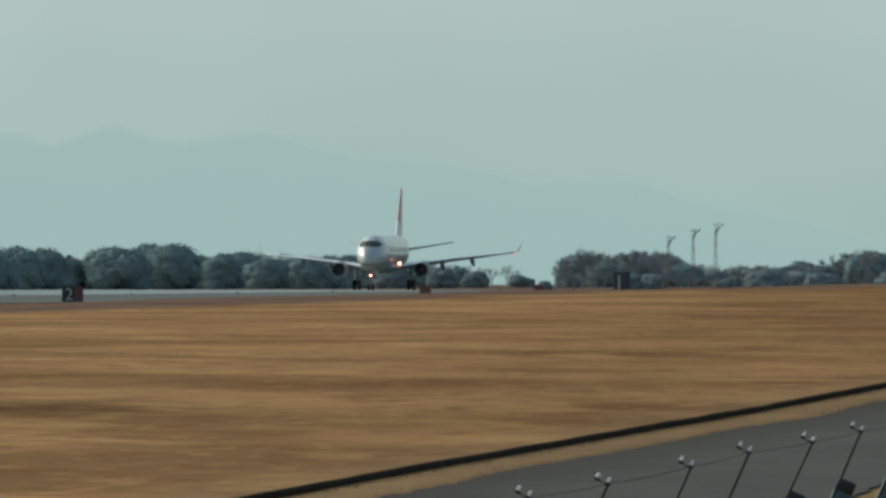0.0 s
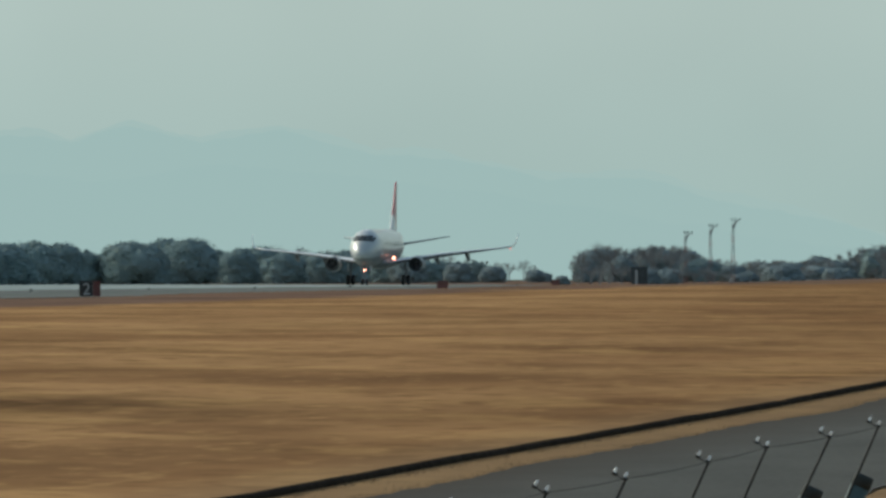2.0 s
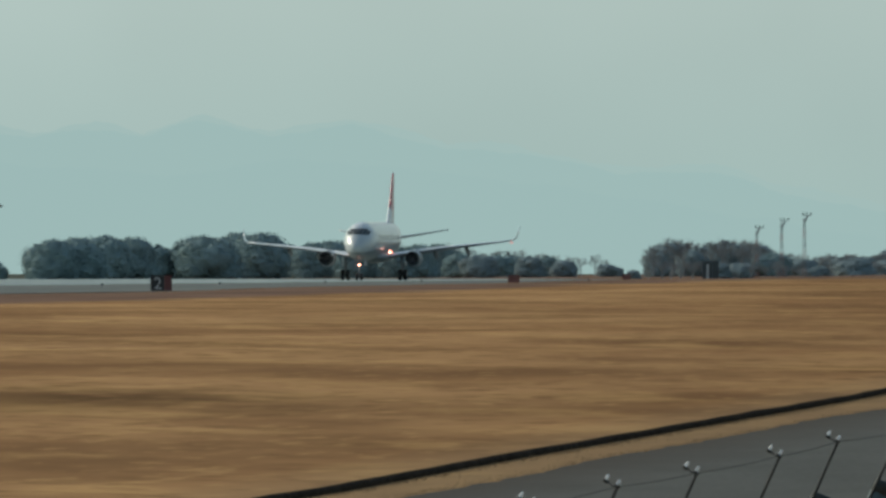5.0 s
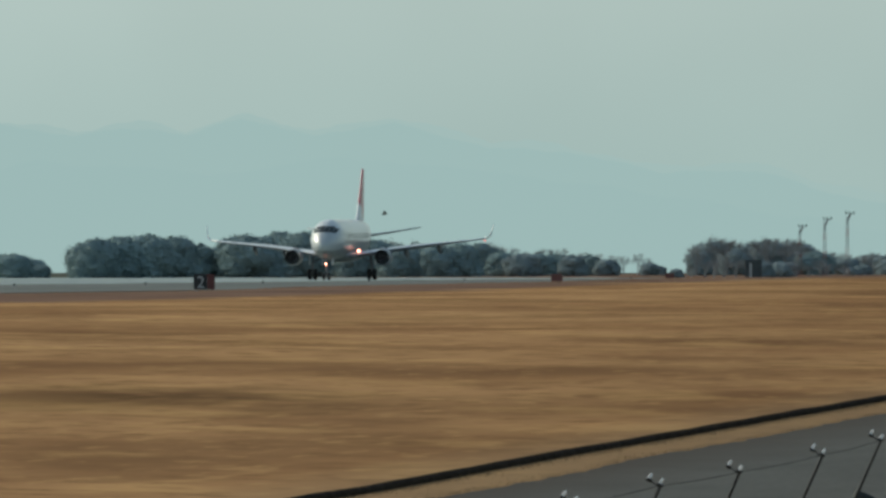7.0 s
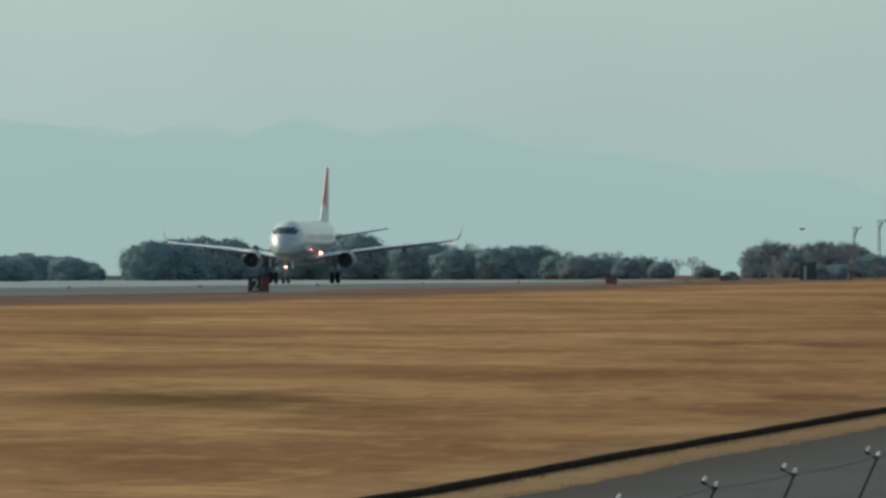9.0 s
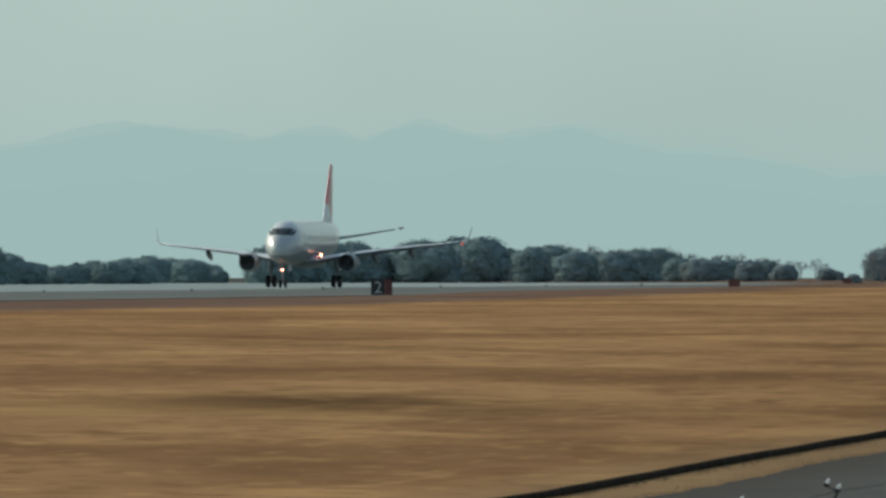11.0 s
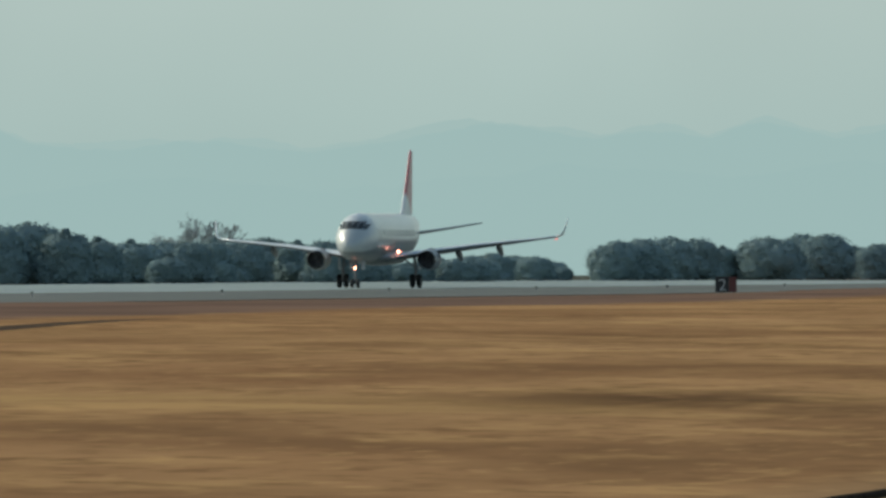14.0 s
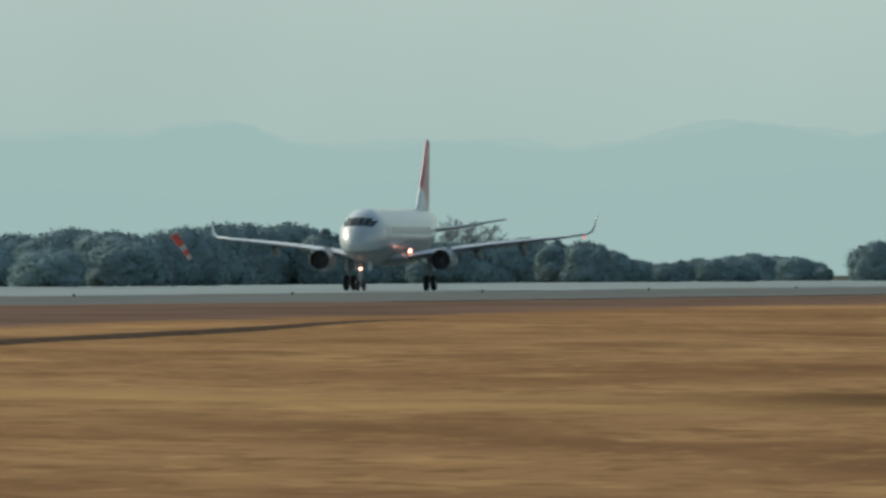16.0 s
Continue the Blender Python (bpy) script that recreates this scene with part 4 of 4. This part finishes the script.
# ---------------------------------------------------------------- dark drain bank across the field
def drain_bank():
    bm = bmesh.new()
    rings = []
    line = [(-68.8, 300), (-73.2, 362), (-74.7, 385), (-76.3, 415), (-77.7, 438), (-78.3, 458), (-78.6, 500)]
    for i in range(60):
        y = 300 + 200 * i / 59
        x = lerp(y, [(b, a) for a, b in line]) + 0.05 * noise.noise((y * 0.08, 1, 1))
        k = lerp(y, [(300, 1.0), (400, 0.75), (430, 0.6), (445, 0.3), (460, 0.0), (475, -1.2)]) * (1 + 0.35 * noise.noise((y * 0.15, 5, 1)))
        z = 0.5 * (rolling(x, y) + height(x, y))
        rings.append([Vector((x + dx, y, z + dz)) for dx, dz in ((-0.9, -0.1), (-0.35, 0.08 * k), (0.1, 0.095 * k), (0.5, 0.045 * k), (0.9, -0.1))])
    loft(bm, rings, close=False, caps=(False, False))
    return tagged(link("drain_bank", bm, EARTH, smooth=True), "low dark earth bank of a drain in the dry grass", "earth bank")


drain_bank()

# ---------------------------------------------------------------- runway furniture
SIGN_BLACK = material("black_sign_face", (0.012, 0.014, 0.016), (0.03, 0.032, 0.034), 0.5, scale=2)
# Sign black greyed to paint in the haze before the far marker.
SIGN_HAZED = material("dark_sign_in_haze", (0.045, 0.056, 0.06), (0.07, 0.082, 0.086), 0.7, scale=2)
SIGN_RED = material("dull_red_sign", (0.10, 0.03, 0.03), (0.16, 0.05, 0.045), 0.6, scale=2)
SIGN_WHITE = material("faded_white_sign_paint", (0.34, 0.36, 0.36), (0.46, 0.48, 0.48), 0.6, scale=4)
RED_BOX = material("red_marker_paint", (0.17, 0.06, 0.05), (0.24, 0.085, 0.07), 0.6, scale=2)


def numeral(text, size, parent, at):
    cu = bpy.data.curves.new("numeral", "FONT")
    cu.body, cu.size, cu.extrude, cu.align_x = text, size, 0.01, "CENTER"
    tmp = bpy.data.objects.new("numeral", cu)
    me = bpy.data.meshes.new_from_object(tmp)
    bpy.data.objects.remove(tmp)
    me.materials.append(SIGN_WHITE)
    ob = new("numeral", me)
    ob.parent = parent
    ob.matrix_basis = pose(*at, 90, 0, 0)
    return ob


def distance_marker(u, dist, text, panel):
    z = height(*spot(u, dist).xy)
    top = empty("distance_marker", Matrix.Translation(spot(u, dist, z)) @ Matrix.Rotation(bearing(u), 4, "Z"), "black runway distance marker sign with a second panel beside it", "sign", "distance markers")
    bm = bmesh.new()
    box(bm, -0.62, 0.16, -0.10, 0.10, 0.10, 1.0, 0.02)
    part("face", bm, SIGN_BLACK, top, "black sign face")
    bm = bmesh.new()
    box(bm, 0.17, 0.62, -0.06, 0.14, 0.10, 1.0, 0.02)
    part("side_panel", bm, panel, top)
    for x in (-0.45, 0.0, 0.42):
        bm = bmesh.new()
        box(bm, x - 0.03, x + 0.03, -0.03, 0.03, -0.1, 0.12)
        part("leg", bm, STEEL, top)
    if text:
        numeral(text, 0.98, top, (-0.20, -0.115, 0.20))
    else:
        bm = bmesh.new()
        box(bm, -0.30, -0.12, -0.125, -0.112, 0.25, 0.85)
        part("numeral", bm, SIGN_WHITE, top, "pale bar")
    return top


distance_marker(0, 930, "2", SIGN_RED)
far_marker = distance_marker(972, 1242, "", SIGN_HAZED)
for o in far_marker.children:
    if o.name.startswith("face"):
        o.data.materials[0] = SIGN_HAZED
    o.data.transform(Matrix.Diagonal((1.05, 1.3, 1.8, 1)))


def edge_box(u, dist, wide, tall):
    z = height(*spot(u, dist).xy)
    top = empty("marker_box", Matrix.Translation(spot(u, dist, z)) @ Matrix.Rotation(bearing(u), 4, "Z"), "low faded red marker box on the runway verge", "marker box", "marker boxes")
    bm = bmesh.new()
    box(bm, -wide / 2, wide / 2, -0.3, 0.3, 0.05, tall, 0.04)
    part("housing", bm, RED_BOX, top)
    bm = bmesh.new()
    box(bm, -wide * 0.6, wide * 0.6, -0.4, 0.4, -0.1, 0.06, 0.01)
    part("base", bm, GLARE_CONCRETE, top)


edge_box(624, 1250, 0.90, 0.68)
edge_box(824, 1400, 0.75, 0.62)


def edge_lamp(x, y):
    top = empty("edge_light", pose(x, y, -0.02), "small dark runway edge light on a short stem", "runway light", "runway edge lights")
    bm = bmesh.new()
    tube(bm, [(0, 0, 0), (0, 0, 0.03), (0, 0, 0.04), (0, 0, 0.22)], [0.12, 0.12, 0.04, 0.04], 10)
    part("stem", bm, STEEL, top)
    bm = bmesh.new()
    tube(bm, [(0, 0, 0.22), (0, 0, 0.28), (0, 0, 0.36), (0, 0, 0.40)], [0.07, 0.10, 0.09, 0.03], 10)
    part("lamp_head", bm, DARK_END, top, "", True)
    for o in top.children:
        o.data.transform(Matrix.Scale(0.7, 4))


for k in range(15):
    edge_lamp(-152.8, 651 + 60 * k)


def approach_mast(u, dist, tall, reach):
    top = empty("approach_mast", Matrix.Translation(spot(u, dist, -0.05)) @ Matrix.Rotation(bearing(u), 4, "Z"), "slender red and white approach light mast beyond the runway", "mast", "approach light masts")
    for k in range(6):
        z0, z1 = tall * 0.92 * k / 6, tall * 0.92 * (k + 1) / 6
        bm = bmesh.new()
        w0, w1 = 0.20 - 0.02 * k, 0.18 - 0.02 * k
        for sx, sy in ((-1, -1), (1, -1), (1, 1), (-1, 1)):
            tube(bm, [(sx * w0, sy * w0, z0), (sx * w1, sy * w1, z1)], 0.03, 6)
            tube(bm, [(sx * w0, sy * w0, z0), (-sx * w1 if sy < 0 else sx * w1, sy * w1 if sy < 0 else -sy * w1, z1)], 0.018, 5)
        part("mast_section", bm, MAST_RED if k % 2 == 0 else MAST_GREY, top)
    bm = bmesh.new()
    tube(bm, [(0.05, 0, tall * 0.86), (reach * 0.45, 0, tall * 0.955)], 0.06, 6)
    tube(bm, [(-0.1, 0, tall * 0.90), (reach * 0.5, 0, tall * 0.97)], 0.04, 6)
    box(bm, -reach * 0.25, reach, -0.05, 0.05, tall * 0.968, tall * 0.980)
    part("crossarm", bm, MAST_GREY, top)
    for x in (-0.15, 0.35, 0.9):
        bm = bmesh.new()
        tube(bm, [(x * reach, 0.05, tall * 0.985), (x * reach, -0.05, tall * 0.985 + 0.12), (x * reach, -0.18, tall * 0.985 + 0.13)], [0.03, 0.06, 0.08], 10)
        part("lamp_head", bm, DARK_END, top)


MAST_RED = material("faded_red_mast_paint", (0.20, 0.09, 0.09), (0.27, 0.13, 0.12), 0.7, scale=2)
MAST_GREY = material("grey_mast_paint", (0.14, 0.15, 0.16), (0.22, 0.23, 0.24), 0.7, scale=2)
approach_mast(1054, 1560, 5.15, 0.68)
approach_mast(1098, 1570, 5.90, 0.70)
approach_mast(1138, 1580, 6.50, 0.72)


def windsock():
    top = empty("windsock", Matrix.Translation(spot(-1440, 1095, -0.05)), "red and white striped windsock hanging slack from its mast", "windsock")
    tall = 3.75
    bm = bmesh.new()
    tube(bm, [(0, 0, 0), (0, 0, tall)], [0.03, 0.018], 8)
    part("mast", bm, MAST_GREY, top)
    bm = bmesh.new()
    tube(bm, [(0.45 * math.cos(a) * 0.6 + 0.30, 0.4 * math.sin(a), tall - 0.05 - 0.16 * math.cos(a)) for a in (2 * math.pi * k / 16 for k in range(17))], 0.02, 6, False)
    part("hoop", bm, STEEL, top)
    start, end = Vector((0.12, 0, tall - 0.02)), Vector((1.12, 0.15, tall - 1.55))
    red = material("red_sock_cloth", (0.62, 0.07, 0.05), (0.75, 0.12, 0.08), 0.8, scale=3)
    white = material("white_sock_cloth", (0.52, 0.40, 0.37), (0.62, 0.50, 0.46), 0.8, scale=3)
    end = start + (end - start) * 1.1
    d = (end - start).normalized()
    side = d.cross(Vector((0, 1, 0))).normalized()
    for k in range(5):
        bm = bmesh.new()
        rings = []
        for j in range(4):
            w = (k + j / 3) / 5
            c = start.lerp(end, w) + Vector((0.10 * math.sin(w * 3), 0, -0.08 * math.sin(w * 3.1)))
            r = 0.36 - 0.17 * w
            rings.append([c + side * math.cos(a) * r * (0.7 + 0.1 * math.sin(3 * a)) + Vector((0, 1, 0)) * math.sin(a) * r for a in (2 * math.pi * i / 14 for i in range(14))])
        loft(bm, rings, caps=(False, False))
        part("sock_band", bm, white if k in (2, 4) else red, top, "faded white cloth band" if k in (2, 4) else "red cloth band", True)


windsock()

# ---------------------------------------------------------------- birds
FEATHER = material("dark_feathers", (0.03, 0.03, 0.032), (0.06, 0.058, 0.055), 0.7, scale=12)


def bird():
    top = empty("bird", Matrix.Identity(4), "small dark bird flying low over the airfield", "bird", "birds")
    bm = bmesh.new()
    tube(bm, [(-0.17, 0, 0.01), (-0.12, 0, 0), (-0.02, 0, -0.005), (0.08, 0, 0.005), (0.13, 0, 0.02), (0.17, 0, 0.018), (0.20, 0, 0.012)], [0.012, 0.035, 0.055, 0.048, 0.03, 0.028, 0.006], 10)
    part("body", bm, FEATHER, top, "", True)
    bm = bmesh.new()
    loft(bm, [[Vector((x, y * w, 0.012 + z)) for y, z in ((-1, 0), (1, 0), (1, 0.008), (-1, 0.008))] for x, w in ((-0.15, 0.02), (-0.27, 0.055))])
    part("tail", bm, FEATHER, top)
    wings = []
    for s in (-1, 1):
        bm = bmesh.new()
        loft(bm, [[Vector((x0, s * y, 0.0)), Vector((x1, s * y, 0.0)), Vector((x1, s * y, 0.012)), Vector((x0, s * y, 0.014))] for y, x0, x1 in ((0.02, 0.07, -0.07), (0.14, 0.09, -0.07), (0.24, 0.04, -0.06), (0.31, -0.03, -0.07))])
        w = part("wing", bm, FEATHER, top)
        w.matrix_basis = pose(0, 0, 0.02)
        wings.append((w, s))
    for o in top.children:
        o.data.transform(Matrix.Scale(0.68, 4))
    return top, wings


bird_one, wings_one = bird()
bird_two, wings_two = bird()


# ---------------------------------------------------------------- rough grass that stands up from the field
def tuft_material():
    m = material("grass_blades", (0.19, 0.132, 0.078), (0.30, 0.210, 0.122), 0.95, scale=0.3, fine=3, spec=0.0)
    leafy(m, (0.28, 0.20, 0.12), 0.3)
    return m


def grass_tufts(name, spots, tall, label, mat, blade=1.0, spread=0.10):
    """Bent dry blades in loose tufts."""
    verts, faces = [], []
    rng = random.Random(77)
    for x, y, k in spots:
        z = rolling(x, y) - 0.01
        for _ in range(rng.choice([4, 5, 6])):
            a, h, w = rng.uniform(0, 6.28), tall * k * rng.uniform(0.5, 1.15), blade * rng.uniform(0.010, 0.022)
            bx, by = x + rng.gauss(0, spread), y + rng.gauss(0, spread)
            lx, ly = math.cos(a) * h * rng.uniform(0.2, 0.8), math.sin(a) * h * rng.uniform(0.2, 0.8)
            px, py = -math.sin(a) * w, math.cos(a) * w
            i = len(verts)
            verts += [(bx - px, by - py, z), (bx + px, by + py, z), (bx + lx * 0.45 + px * 0.8, by + ly * 0.45 + py * 0.8, z + h * 0.6), (bx + lx * 0.45 - px * 0.8, by + ly * 0.45 - py * 0.8, z + h * 0.6), (bx + lx, by + ly, z + h)]
            faces += [(i, i + 1, i + 2, i + 3), (i + 3, i + 2, i + 4)]
    me = bpy.data.meshes.new(name)
    me.from_pydata(verts, [], faces)
    me.materials.append(mat)
    return tagged(new(name, me), label, "grass", kind="stuff")


BLADES = tuft_material()
rng_g = random.Random(9)
edge_spots = []
for _ in range(2600):
    y = rng_g.uniform(205, 380)
    edge_spots.append((-30 + rng_g.choice([0.22, 0.26, -0.2]) + rng_g.gauss(0, 0.10), y, rng_g.uniform(0.5, 1.0)))
for _ in range(2600):
    y = rng_g.uniform(205, 380)
    edge_spots.append((-28.35 + 0.35 * noise.noise((y * 0.06, 1, 0)) - abs(rng_g.gauss(0, 0.25)), y, rng_g.uniform(0.3, 0.8)))
grass_tufts("verge_grass", edge_spots, 0.036, "short dry grass tufts along the drain pipe and road edge", BLADES)


# taller reddish grass in ragged patches on the brow of the field
RUSSET = material("russet_grass", (0.16, 0.100, 0.072), (0.25, 0.150, 0.098), 0.95, scale=0.25, fine=2, spec=0.0)
leafy(RUSSET, (0.24, 0.14, 0.08), 0.35)
brow_spots = []
while len(brow_spots) < 2200:
    x, y = rng_g.uniform(-112, -88), rng_g.uniform(700, 1300)
    thick = noise.noise((x * 0.11, y * 0.022, 4.4)) + 0.5 * noise.noise((x * 0.4, y * 0.09, 1.4))
    if thick > 0.12:
        brow_spots.append((x, y, min(1.0, 0.45 + thick)))
grass_tufts("brow_grass", brow_spots, 0.05, "taller russet grass in ragged patches on the field's brow", RUSSET, 1.8, 0.4)


# ---------------------------------------------------------------- motion
PLANE_Y = [(0.0, 1478.5), (1.0, 1470.5), (2.0, 1460.1), (3.0, 1445.2), (4.0, 1425.9), (5.0, 1403.2), (6.0, 1378.1), (7.0, 1351.0), (8.0, 1322.1), (9.0, 1290.8), (10.0, 1256.4), (11.0, 1218.6), (12.0, 1177.4), (13.0, 1133.3), (14.0, 1086.9), (15.0, 1038.5), (16.0, 986.6)]
ROLL_TIMES = sorted({t for t, _ in PLANE_Y})
YAW = [(0.0, 0.0), (8.0, 0.0), (9.5, -0.55), (10.5, -0.75), (11.0, -0.7), (11.5, -0.4), (12.2, 0.0), (16.0, 0.0)]
BIRD_DIST = 620.0


def fly(u, v):
    """A bird's pose: heading across the view, v steps above eye level."""
    p = spot(u, BIRD_DIST, EYE.z + v * BIRD_DIST / FOCAL)
    return Matrix.Translation(p) @ Matrix.Rotation(bearing(u), 4, "Z")


def flap(wings, beat):
    for w, s in wings:
        walk(w, [(k * 0.1, pose(0, 0, 0.02, s * (12 + 34 * math.sin(beat * k * 0.1 * 2 * math.pi)))) for k in range(161)])


def motions():
    # the nose swings a little to one side and back during the roll
    walk(plane, [(t, pose(RUNWAY_X, lerp(t, PLANE_Y), 0.0, 0, 0, lerp(t, YAW))) for t in ROLL_TIMES])
    walk(bird_one, [(0.0, fly(-1900, 95)), (4.0, fly(-640, 95)), (6.3, fly(118, 86)), (6.6, fly(195, 84)), (7.0, fly(319, 77)), (7.5, fly(475, 57)), (8.2, fly(703, 54)), (12.0, fly(1900, 70)), (16.0, fly(3200, 90))])
    walk(bird_two, [(0.0, fly(-3100, 40)), (8.2, fly(-800, 48)), (10.3, fly(-180, 58)), (11.0, fly(34, 61)), (11.5, fly(169, 68)), (12.0, fly(305, 72)), (12.5, fly(466, 72)), (12.7, fly(528, 74)), (16.0, fly(1500, 90))])
    flap(wings_one, 2.3)
    flap(wings_two, 2.7)


motions()
